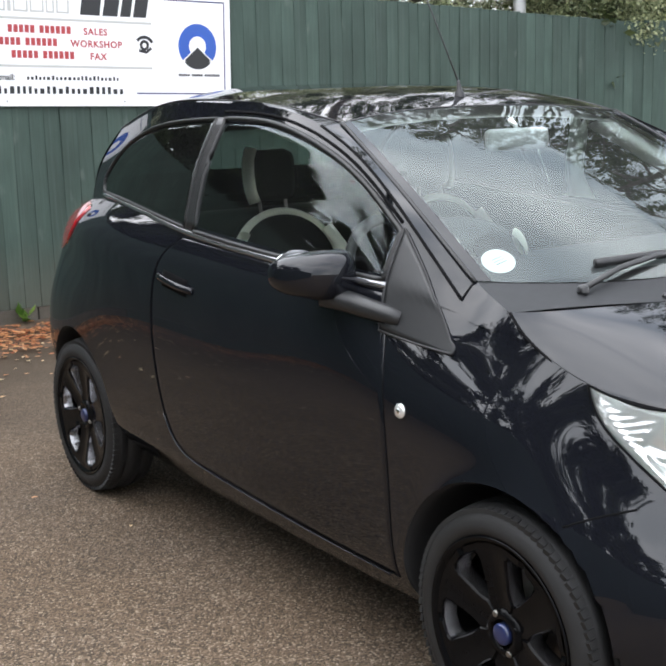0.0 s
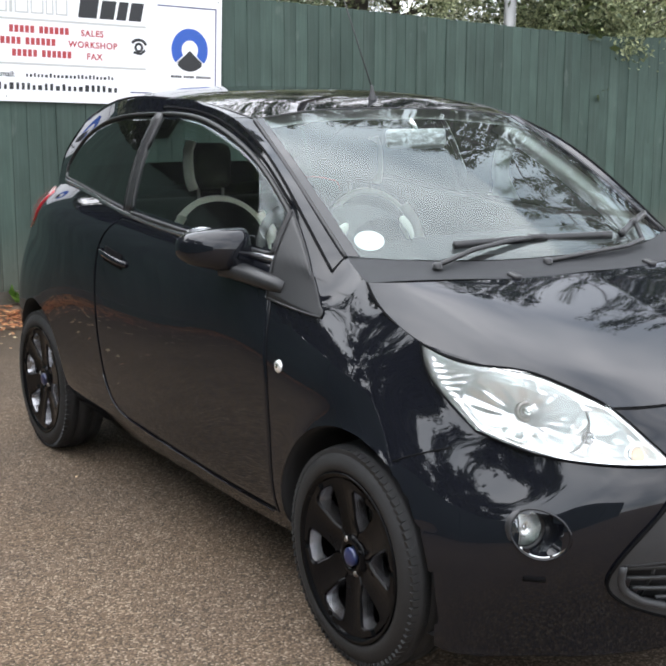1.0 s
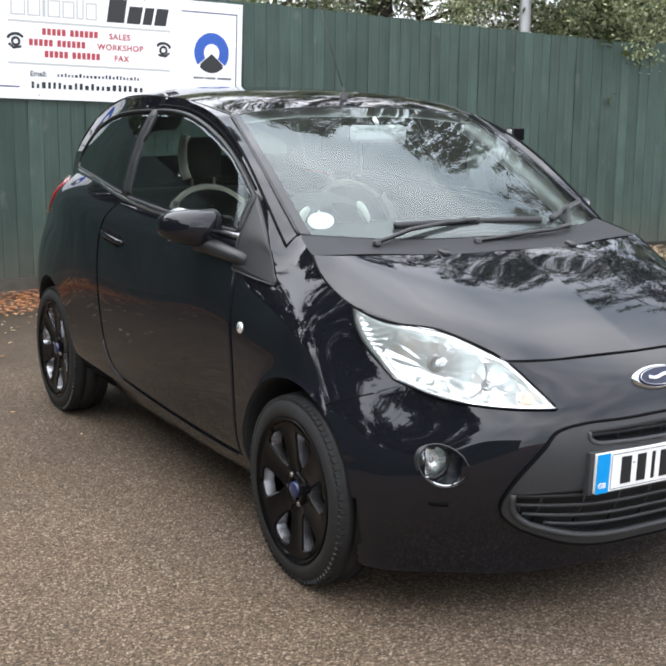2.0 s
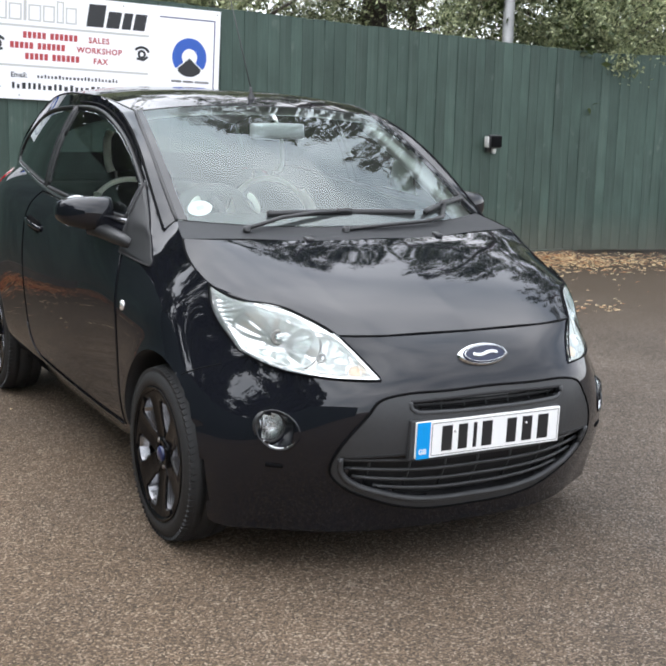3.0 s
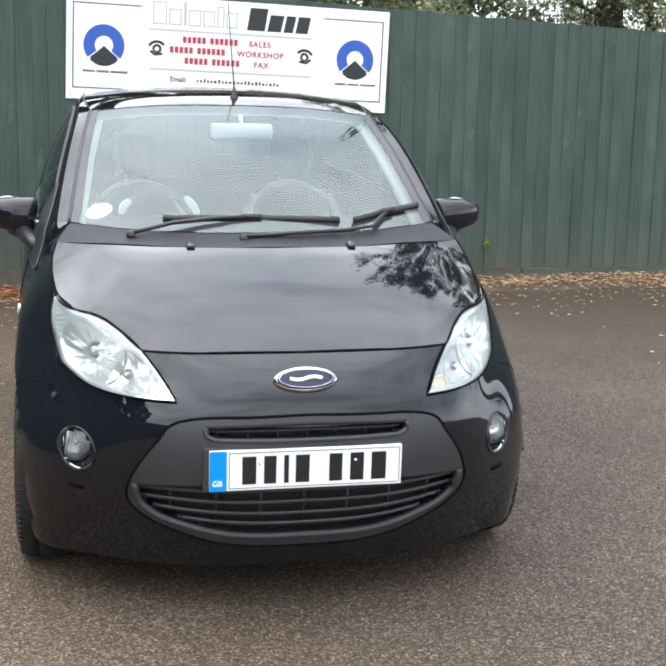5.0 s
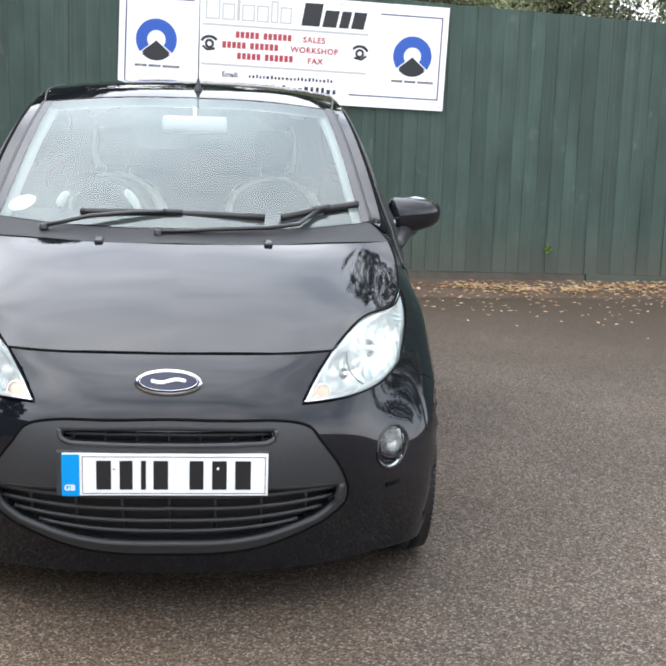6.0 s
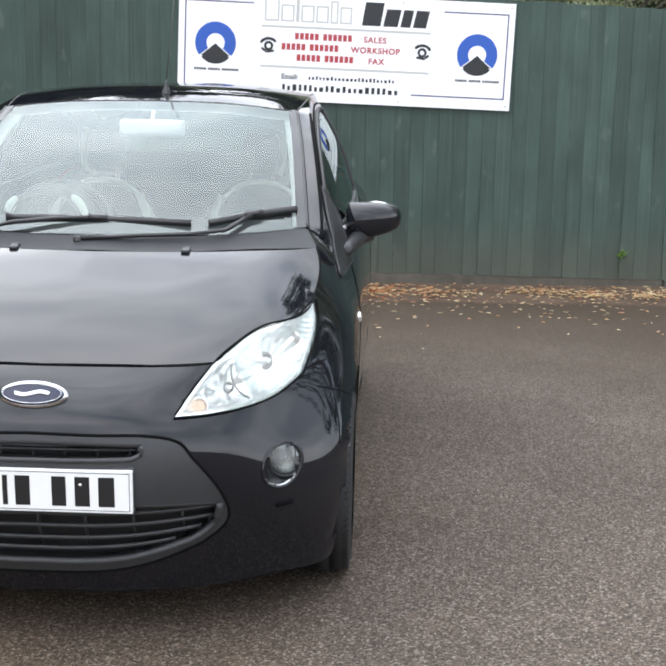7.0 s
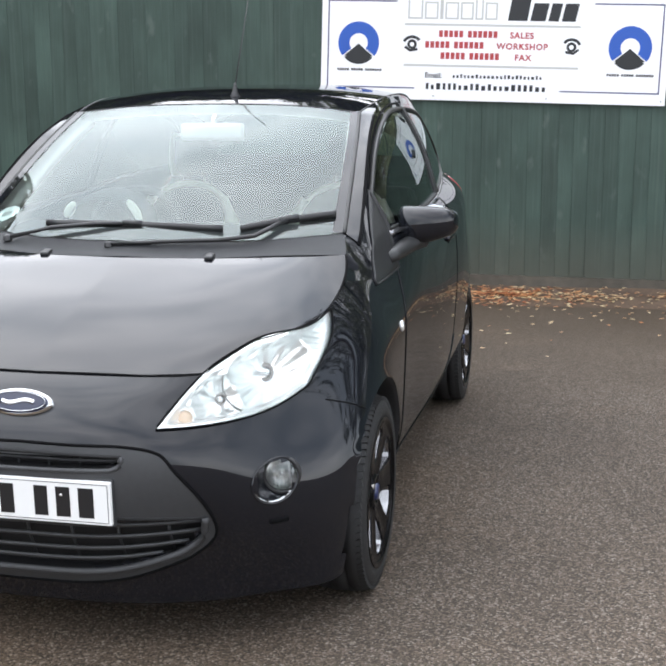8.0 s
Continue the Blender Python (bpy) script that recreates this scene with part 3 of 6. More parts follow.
HUB_F, HUB_R, ARCH = (0.0, 0.29), (2.30, 0.29), 0.338


def mirrored(g):
    return g * np.array([-1.0, 1, 1])


low_grid = loft([LOW, SILL, MID, WAIST, SHOULDER, UPPER, BELT], 190, 72)
side_grid = loft([G_BELT, G_MID, G_RAIL], 110, 34)
roof_grid = loft([ROOF_EDGE, ROOF_MID, ROOF_TOP], 60, 26)
pillar_grid = loft([OUTER, PILLAR], 40, 4)
rail_grid = loft([[(0.580, 0.93, 1.366), (0.572, 1.05, 1.395), (0.562, 1.50, 1.428), (0.540, 2.00, 1.408), (0.520, 2.36, 1.325)], ROOF_EDGE], 60, 4)
belt_c = curve(BELT, 400)
nose = belt_c[: int(np.argmin(np.abs(belt_c[:, 0] - 0.435) + 10 * (belt_c[:, 1] > 0))) + 1]
bonnet_side = [(0.435, -0.55, 0.756), (0.565, -0.375, 0.812), (0.640, -0.20, 0.850), (0.668, -0.03, 0.900), (0.667, 0.038, 0.937), (0.655, 0.095, 0.975)]
BON = [[(0, -0.605, 0.752), (0, -0.50, 0.807), (0, -0.33, 0.877), (0, -0.16, 0.932), (0, -0.085, 0.954), (0, -0.035, 0.968)],
       [(0.20, -0.598, 0.752), (0.21, -0.49, 0.806), (0.22, -0.32, 0.876), (0.22, -0.145, 0.932), (0.22, -0.07, 0.954), (0.22, -0.02, 0.967)],
       [(0.35, -0.578, 0.754), (0.415, -0.455, 0.809), (0.465, -0.285, 0.872), (0.48, -0.095, 0.933), (0.485, -0.015, 0.956), (0.485, 0.038, 0.970)],
       [(0.395, -0.565, 0.755), (0.495, -0.42, 0.810), (0.568, -0.25, 0.864), (0.590, -0.055, 0.922), (0.592, 0.018, 0.950), (0.592, 0.068, 0.972)],
       bonnet_side]
bonnet_grid = loft(BON, 44, 50).transpose(1, 0, 2)
screen_mid = [(0, 0.075, 1.003), (0, 0.38, 1.165), (0, 0.68, 1.300), (0, 0.955, 1.402)]
screen_grid = coons(GLASS_FOOT[::-1], [(0, 0.955, 1.402), (0.30, 0.945, 1.395), (0.530, 0.90, 1.372)], screen_mid, PILLAR, 40, 30)
hatch_foot = belt_c[int(np.argmin(np.abs(belt_c[:, 0] - 0.62) + 10 * (belt_c[:, 1] < 2.2))):]
hatch_grid = coons(hatch_foot[::20].tolist() + [hatch_foot[-1]], [(0.515, 2.36, 1.335), (0.31, 2.47, 1.395), (0, 2.52, 1.415)],
                   HATCH_EDGE[::-1], [(0, 2.69, 1.03), (0, 2.64, 1.22), (0, 2.52, 1.415)], 30, 20)
cowl_grid = coons(BONNET_BACK, GLASS_FOOT, [BONNET_BACK[0], (0.64, 0.17, 0.995), GLASS_FOOT[0]], [BONNET_BACK[-1], (0, 0.02, 0.978), GLASS_FOOT[-1]], 40, 8)
fender_top = coons([(0.656, 0.097, 0.976), (0.64, 0.17, 0.998), (0.612, 0.255, 1.02)], [(0.6697, 0.0, 0.912), (0.677, 0.10, 0.934), (0.684, 0.22, 0.957), (0.664, 0.25, 0.988)],
                   [(0.656, 0.097, 0.976), (0.668, 0.042, 0.940), (0.6697, 0.0, 0.912)], [(0.612, 0.255, 1.02), (0.64, 0.252, 1.005), (0.664, 0.25, 0.988)], 16, 8)

SHEETS = [low_grid, side_grid, roof_grid, pillar_grid, bonnet_grid, screen_grid, hatch_grid, cowl_grid, fender_top, rail_grid]
all_v, all_f = [], []
for g0 in SHEETS:
    for g in (g0, mirrored(g0)):
        b0 = len(all_v)
        all_v += [tuple(p) for p in g.reshape(-1, 3)]
        all_f += grid_faces(g.shape[0], g.shape[1], b0)
TREE = BVHTree.FromPolygons([Vector(v) for v in all_v], all_f)


def cast(a, b, view, side=1):
    """The body surface under (a, b): front sees (x, z), side sees (y, z), top sees (x, y). Point and outward normal."""
    o, d = {"front": (Vector((a, -4, b)), Vector((0, 1, 0))), "side": (Vector((4 * side, a, b)), Vector((-side, 0, 0))), "top": (Vector((a, b, 4)), Vector((0, 0, -1)))}[view]
    p, n, _, _ = TREE.ray_cast(o, d)
    if p is None:
        p, n, _, _ = TREE.find_nearest(o + d * 3.3)
    if n.dot(d) > 0:
        n = -n
    return p, n


def cast_soft(a, b):
    """The body surface seen from the front with its normal evened out, so that seams between sheets don't show."""
    hits = [cast(a + da, b + db, "front") for da, db in ((0, 0), (0.006, 0), (-0.006, 0), (0, 0.006), (0, -0.006), (0.012, 0), (-0.012, 0), (0, 0.012), (0, -0.012))]
    ys = sorted(p.y for p, _ in hits)
    mid = ys[3]
    good = [(p, n) for p, n in hits if abs(p.y - mid) < 0.045]
    n = sum((m for _, m in good), Vector()).normalized()
    p = hits[0][0]
    if abs(p.y - mid) > 0.03 or hits[0][1].dot(n) < 0.6:
        p = sum((q for q, _ in good), Vector()) / len(good)
        p = Vector((a, p.y, b))
    return p, n


def lay(g2, view, side=1, offset=0.003, deep=0.008, soft=False):
    """Vertices and faces of a sheet laid on the body from a flat grid of (a, b), with an edge that goes down into the body."""
    nv, nu = g2.shape[:2]
    top, low = [], []
    for j in range(nv):
        for i in range(nu):
            p, n = cast_soft(g2[j, i, 0], g2[j, i, 1]) if soft else cast(g2[j, i, 0], g2[j, i, 1], view, side)
            top.append(p + n * offset)
            low.append(p + n * (offset - deep))
    rim = [(0, i) for i in range(nu)] + [(j, nu - 1) for j in range(1, nv)] + [(nv - 1, i) for i in range(nu - 2, -1, -1)] + [(j, 0) for j in range(nv - 2, 0, -1)]
    faces = grid_faces(nv, nu)
    verts = list(top)
    base = len(verts)
    verts += [low[j * nu + i] for j, i in rim]
    m = len(rim)
    for k in range(m):
        a, b = rim[k], rim[(k + 1) % m]
        faces.append((a[0] * nu + a[1], b[0] * nu + b[1], base + (k + 1) % m, base + k))
    return verts, faces, [top[j * nu + i] for j, i in rim]


def laid(name, g2, view, mat, parent, side=1, offset=0.003, deep=0.008, label="", soft=False):
    v, f, rim = lay(g2, view, side, offset, deep, soft)
    bm = bmesh.new()
    vs = [bm.verts.new(p) for p in v]
    for q in f:
        try:
            bm.faces.new([vs[k] for k in q])
        except ValueError:
            pass
    bmesh.ops.remove_doubles(bm, verts=bm.verts, dist=1e-5)
    bmesh.ops.recalc_face_normals(bm, faces=bm.faces)
    nv, nu = g2.shape[:2]
    q, out = cast(g2[nv // 2, nu // 2, 0], g2[nv // 2, nu // 2, 1], view, side)
    bm.faces.ensure_lookup_table()
    near = min(bm.faces, key=lambda x: (x.calc_center_median() - (q + out * offset)).length)
    if near.normal.dot(out) < 0:
        bmesh.ops.reverse_faces(bm, faces=bm.faces)
    ob = part(name, bm, mat, parent, label)
    return ob, rim


def outline(g2):
    """The border of a flat grid as a polygon."""
    return np.r_[g2[0], g2[1:, -1], g2[-1, ::-1][1:], g2[::-1, 0][1:-1]]


def shrunk(poly, d):
    """The polygon moved inward by d."""
    p = np.asarray(poly, float)
    t = np.roll(p, -1, 0) - np.roll(p, 1, 0)
    n = np.stack([-t[:, 1], t[:, 0]], 1) / np.maximum(np.linalg.norm(t, axis=1), 1e-9)[:, None]
    q = np.roll(p, -1, 0)
    if (p[:, 0] * q[:, 1] - q[:, 0] * p[:, 1]).sum() < 0:
        n = -n
    return p + n * d


def depth_in(pts, poly):
    """How far each flat point lies from the polygon's border."""
    a, b2 = np.asarray(poly, float), np.roll(np.asarray(poly, float), -1, 0)
    ab = b2 - a
    t = np.clip(((pts[:, None] - a) * ab).sum(2) / np.maximum((ab * ab).sum(1), 1e-12), 0, 1)
    return np.linalg.norm(pts[:, None] - (a + t[..., None] * ab), axis=2).min(1)


def line_on(pts, view, side=1, radius=0.003, mat=None, name="panel_gap", parent=None, closed=False, n=40, offset=0.0):
    """A thin seam or seal that follows the body."""
    c = curve(pts, n)
    ps, ns = zip(*[cast(a, b, view, side) for a, b in c])
    return part(name, tube([p + nn * offset for p, nn in zip(ps, ns)], radius, 6, closed, 0.5, ns), mat or GAP, parent or car)


# flat outlines of what sits in the body
LAMP_TOP = [(0.346, 0.643), (0.385, 0.703), (0.431, 0.757), (0.475, 0.789), (0.520, 0.814), (0.556, 0.824), (0.590, 0.8265), (0.624, 0.833), (0.660, 0.862)]
LIGHT = coons([(0.344, 0.637), (0.42, 0.636), (0.50, 0.638), (0.585, 0.652), (0.640, 0.682)], LAMP_TOP,
              [(0.344, 0.637), (0.346, 0.643)], [(0.640, 0.682), (0.660, 0.74), (0.671, 0.80), (0.660, 0.858)], 34, 16)
LAMP_FINE = coons([(0.344, 0.637), (0.42, 0.636), (0.50, 0.638), (0.585, 0.652), (0.640, 0.682)], LAMP_TOP,
              [(0.344, 0.637), (0.346, 0.643)], [(0.640, 0.682), (0.660, 0.74), (0.671, 0.80), (0.660, 0.858)], 124, 66)
GRILLE_TOP = [(-0.387, 0.548), (-0.365, 0.577), (-0.325, 0.594), (-0.18, 0.604), (0, 0.607), (0.18, 0.604), (0.325, 0.594), (0.365, 0.577), (0.387, 0.548)]
SLOT = coons([(-0.245, 0.546), (0, 0.542), (0.245, 0.546)], [(-0.272, 0.579), (0, 0.585), (0.272, 0.579)], [(-0.245, 0.546), (-0.272, 0.562), (-0.272, 0.579)], [(0.245, 0.546), (0.272, 0.562), (0.272, 0.579)], 40, 8)
MOUTH = coons([(-0.385, 0.312), (-0.24, 0.268), (0, 0.252), (0.24, 0.268), (0.385, 0.312)], [(-0.452, 0.412), (-0.2, 0.425), (0, 0.428), (0.2, 0.425), (0.452, 0.412)],
              [(-0.385, 0.312), (-0.440, 0.358), (-0.452, 0.412)], [(0.385, 0.312), (0.440, 0.358), (0.452, 0.412)], 48, 10)
DOORGLASS = coons([(0.475, 1.008), (0.9, 1.022), (1.40, 1.050)], [(0.48, 1.120), (0.64, 1.215), (0.90, 1.315), (1.18, 1.372), (1.430, 1.380)], [(0.475, 1.008), (0.478, 1.06), (0.48, 1.120)], [(1.40, 1.050), (1.418, 1.21), (1.430, 1.380)], 40, 16)
QUARTER = coons([(1.465, 1.056), (1.8, 1.085), (2.10, 1.105), (2.265, 1.112)], [(1.485, 1.380), (1.78, 1.365), (2.05, 1.318), (2.20, 1.250), (2.29, 1.165)], [(1.465, 1.056), (1.478, 1.21), (1.485, 1.380)], [(2.265, 1.112), (2.29, 1.135), (2.29, 1.165)], 34, 14)
SAIL = coons([(0.205, 0.872), (0.30, 0.878), (0.445, 0.895)], [(0.222, 0.897), (0.33, 1.005), (0.475, 1.130)], [(0.205, 0.872), (0.205, 0.885), (0.222, 0.897)], [(0.445, 0.895), (0.462, 1.0), (0.475, 1.130)], 18, 12)
DOOR = coons([(0.375, 0.290), (0.577, 0.289), (1.0, 0.318), (1.36, 0.345)], [(0.450, 0.985), (0.9, 1.008), (1.455, 1.032)], [(0.375, 0.290), (0.378, 0.6), (0.415, 0.86), (0.450, 0.985)],
             [(1.36, 0.345), (1.466, 0.375), (1.542, 0.48), (1.585, 0.75), (1.54, 0.965), (1.455, 1.032)], 60, 44)
FOGS = [(0.603 + 0.047 * math.cos(k * math.tau / 32), 0.478 + 0.056 * math.sin(k * math.tau / 32)) for k in range(32)]


def body_part():
    """The painted shell with its holes for wheels, lamps, grille and glass."""
    verts, faces = [], []

    def add(g0, holes=(), wheels=False):
        d1, d2 = g0[1:, :-1] - g0[:-1, :-1], g0[:-1, 1:] - g0[:-1, :-1]
        if (np.cross(d2, d1) * (g0[:-1, :-1] - np.array([0, 1.0, 0.7]))).sum() < 0:
            g0 = g0[:, ::-1]
        for s, g in ((1, g0), (-1, mirrored(g0))):
            g = g.copy()
            nv, nu = g.shape[:2]
            p = g.reshape(-1, 3)
            f = np.array(grid_faces(nv, nu))
            c = p[f].mean(1)
            keep = np.ones(len(f), bool)
            for view, poly in holes:
                if view == "front":
                    keep &= ~(inside(c[:, 0] * 1.0, c[:, 2], poly) & (c[:, 1] < 0))
                else:
                    keep &= ~inside(c[:, 1], c[:, 2], poly)
            if wheels:
                for hy, hz in (HUB_F, HUB_R):
                    r = np.hypot(c[:, 1] - hy, c[:, 2] - hz)
                    keep &= ~((r < ARCH) & (np.abs(c[:, 0]) > 0.55))
                    rv = np.hypot(p[:, 1] - hy, p[:, 2] - hz)
                    cut = np.zeros(len(p), bool)
                    cut[f[(r < ARCH) & (np.abs(c[:, 0]) > 0.55)].ravel()] = True
                    left = np.zeros(len(p), bool)
                    left[f[keep].ravel()] = True
                    near = cut & left
                    k = np.where(near, ARCH / np.maximum(rv, 1e-6), 1.0)
                    p[:, 1] = hy + (p[:, 1] - hy) * k
                    p[:, 2] = hz + (p[:, 2] - hz) * k
            b = len(verts)
            verts.extend(p.tolist())
            faces.extend((f[keep] + b).tolist() if s > 0 else (f[keep][:, ::-1] + b).tolist())

    lamp = outline(LIGHT)
    lamp_l = lamp * np.array([-1, 1])
    fog = np.array(FOGS)
    add(low_grid, [("front", shrunk(lamp, 0.004)), ("front", shrunk(lamp_l, 0.004)), ("front", shrunk(outline(MOUTH), 0.01)), ("front", shrunk(outline(SLOT), 0.006)),
                   ("front", shrunk(fog, 0.006)), ("front", shrunk(fog * np.array([-1, 1]), 0.006))], True)
    add(side_grid, [("side", shrunk(outline(DOORGLASS), 0.014)), ("side", shrunk(outline(QUARTER), 0.014))])
    add(roof_grid)
    add(pillar_grid)
    add(rail_grid)
    for piece in (hatch_grid[:6], hatch_grid[17:], hatch_grid[5:18, :5]):
        add(piece)
    add(fender_top)
    me = mesh_of("body", verts, faces, PAINT)
    bm = bmesh.new()
    bm.from_mesh(me)
    bmesh.ops.remove_doubles(bm, verts=bm.verts, dist=2e-4)
    bm.to_mesh(me)
    bm.free()
    me.polygons.foreach_set("use_smooth", [True] * len(me.polygons))
    # even out the shading where the wing, scuttle corner and pillar sheets meet
    from mathutils.kdtree import KDTree
    tree_kd = KDTree(len(me.vertices))
    for k, v in enumerate(me.vertices):
        tree_kd.insert(v.co, k)
    tree_kd.balance()
    plain = [v.normal.copy() for v in me.vertices]
    even = []
    for v in me.vertices:
        x, y, z = abs(v.co.x), v.co.y, v.co.z
        w = min(1.0, max(0.0, (y + 0.44) / 0.14)) * min(1.0, max(0.0, (0.62 - y) / 0.15)) * min(1.0, max(0.0, (z - 0.50) / 0.08)) * min(1.0, max(0.0, (x - 0.56) / 0.04)) * min(1.0, max(0.0, (1.03 - z) / 0.03))
        if w <= 0:
            even.append(plain[v.index])
            continue
        total = Vector()
        for _, k, d in tree_kd.find_range(v.co, 0.085):
            if plain[k].dot(plain[v.index]) > 0.2:
                total += plain[k] * (0.088 - d)
        even.append(plain[v.index].lerp(total.normalized(), w).normalized() if total.length > 0 else plain[v.index])
    me.normals_split_custom_set_from_vertices(even)
    return place("body", me, car, "gloss black painted steel body shell")


body = body_part()


def both_halves(name, g, mat, parent, offset=0.0, label="", thick=0.0):
    """A sheet across the car from its half."""
    full = np.concatenate([mirrored(g)[:, ::-1], g[:, 1:]], 1) if abs(g[:, 0, 0]).max() < 1e-4 else None
    me = mesh_of(name, full.reshape(-1, 3), grid_faces(full.shape[0], full.shape[1]), mat)
    bm = bmesh.new()
    bm.from_mesh(me)
    bmesh.ops.recalc_face_normals(bm, faces=bm.faces)
    if sum(f.normal.z for f in bm.faces) < 0:
        bmesh.ops.reverse_faces(bm, faces=bm.faces)
    if offset:
        bm.normal_update()
        for v in bm.verts:
            v.co += v.normal * offset
    if thick:
        bmesh.ops.solidify(bm, geom=bm.faces[:], thickness=thick)
    bm.to_mesh(me)
    bm.free()
    me.polygons.foreach_set("use_smooth", [True] * len(me.polygons))
    return place(name, me, parent, label)


edge_pts = [cast_soft(x, z)[0] for x, z in LAMP_TOP[2:-1]]
bonnet_edge = [bonnet_side[0]] + [tuple(p) for p in edge_pts[1:]] + [(0.6580, -0.125, 0.862)] + bonnet_side[3:]
bonnet_grid = bonnet_grid.copy()
rim_c = curve(bonnet_edge, 400)
for i in range(bonnet_grid.shape[0]):
    old = bonnet_grid[i, -1].copy()
    move = rim_c[int(np.argmin(np.linalg.norm(rim_c - old, axis=1)))] - old
    bonnet_grid[i] += move * (np.linspace(0, 1, bonnet_grid.shape[1])[:, None] ** 7)
bonnet = both_halves("bonnet", bonnet_grid, PAINT, car, 0.0015, "gloss black bonnet")
cowl = both_halves("scuttle_panel", cowl_grid[:, ::-1], SCUTTLEMAT, car, 0.0, "matt black plastic panel below the windscreen")
windscreen = both_halves("windscreen", screen_grid, WINDSCREEN, car, 0.002, "clear windscreen")
windscreen.visible_shadow = False
for s in (1, -1):
    strip = (screen_grid[:, -3:] * np.array([s, 1, 1]))[:, ::s]
    strip = strip + np.array([0, -0.0015, 0.0032])
    place("glass_border", mesh_of("glass_border", strip.reshape(-1, 3), grid_faces(*strip.shape[:2]), PAINT), windscreen, "black printed glass border")
rear_window = both_halves("rear_window", hatch_grid[5:18, 4:][:, ::-1], REARGLASS, car, 0.0, "tinted rear window")
rear_window.visible_shadow = False


def sweep_line(name, pts, radius, mat, flat=0.6):
    return part(name, tube(pts, radius, 6, False, flat), mat, car)


full_front = np.r_[mirrored(curve(nose[::8].tolist() + [nose[-1]], 24))[::-1], curve(nose[::8].tolist() + [nose[-1]], 24)[1:]]
sweep_line("bonnet_gap", full_front + np.array([0, -0.001, 0.0]), 0.0042, GAP)
for s in (1, -1):
    k = np.array([s, 1, 1])
    sweep_line("bonnet_gap", curve(bonnet_edge, 60) * k + np.array([0.001 * s, 0, 0.001]), 0.0042, GAP)
    sweep_line("windscreen_seal", curve(PILLAR, 30) * k + np.array([0.004 * s, 0, 0.001]), 0.0075, RUBBER)
    sweep_line("roof_gutter", curve(ROOF_EDGE, 40) * k + np.array([0, 0, 0.0]), 0.0034, RUBBER)
    sweep_line("pillar_gap", curve(OUTER, 40) * k + np.array([0.001 * s, 0, 0.0]), 0.0055, GAP)
    sweep_line("wing_seam", curve([(0.607, 0.262, 1.024), (0.64, 0.252, 1.006), (0.668, 0.246, 0.985)], 10) * k, 0.003, GAP)
sweep_line("windscreen_seal", curve([(-0.530, 0.90, 1.372), (-0.30, 0.945, 1.395), (0, 0.955, 1.402), (0.30, 0.945, 1.395), (0.530, 0.90, 1.372)], 40) + np.array([0, 0, 0.001]), 0.005, RUBBER)


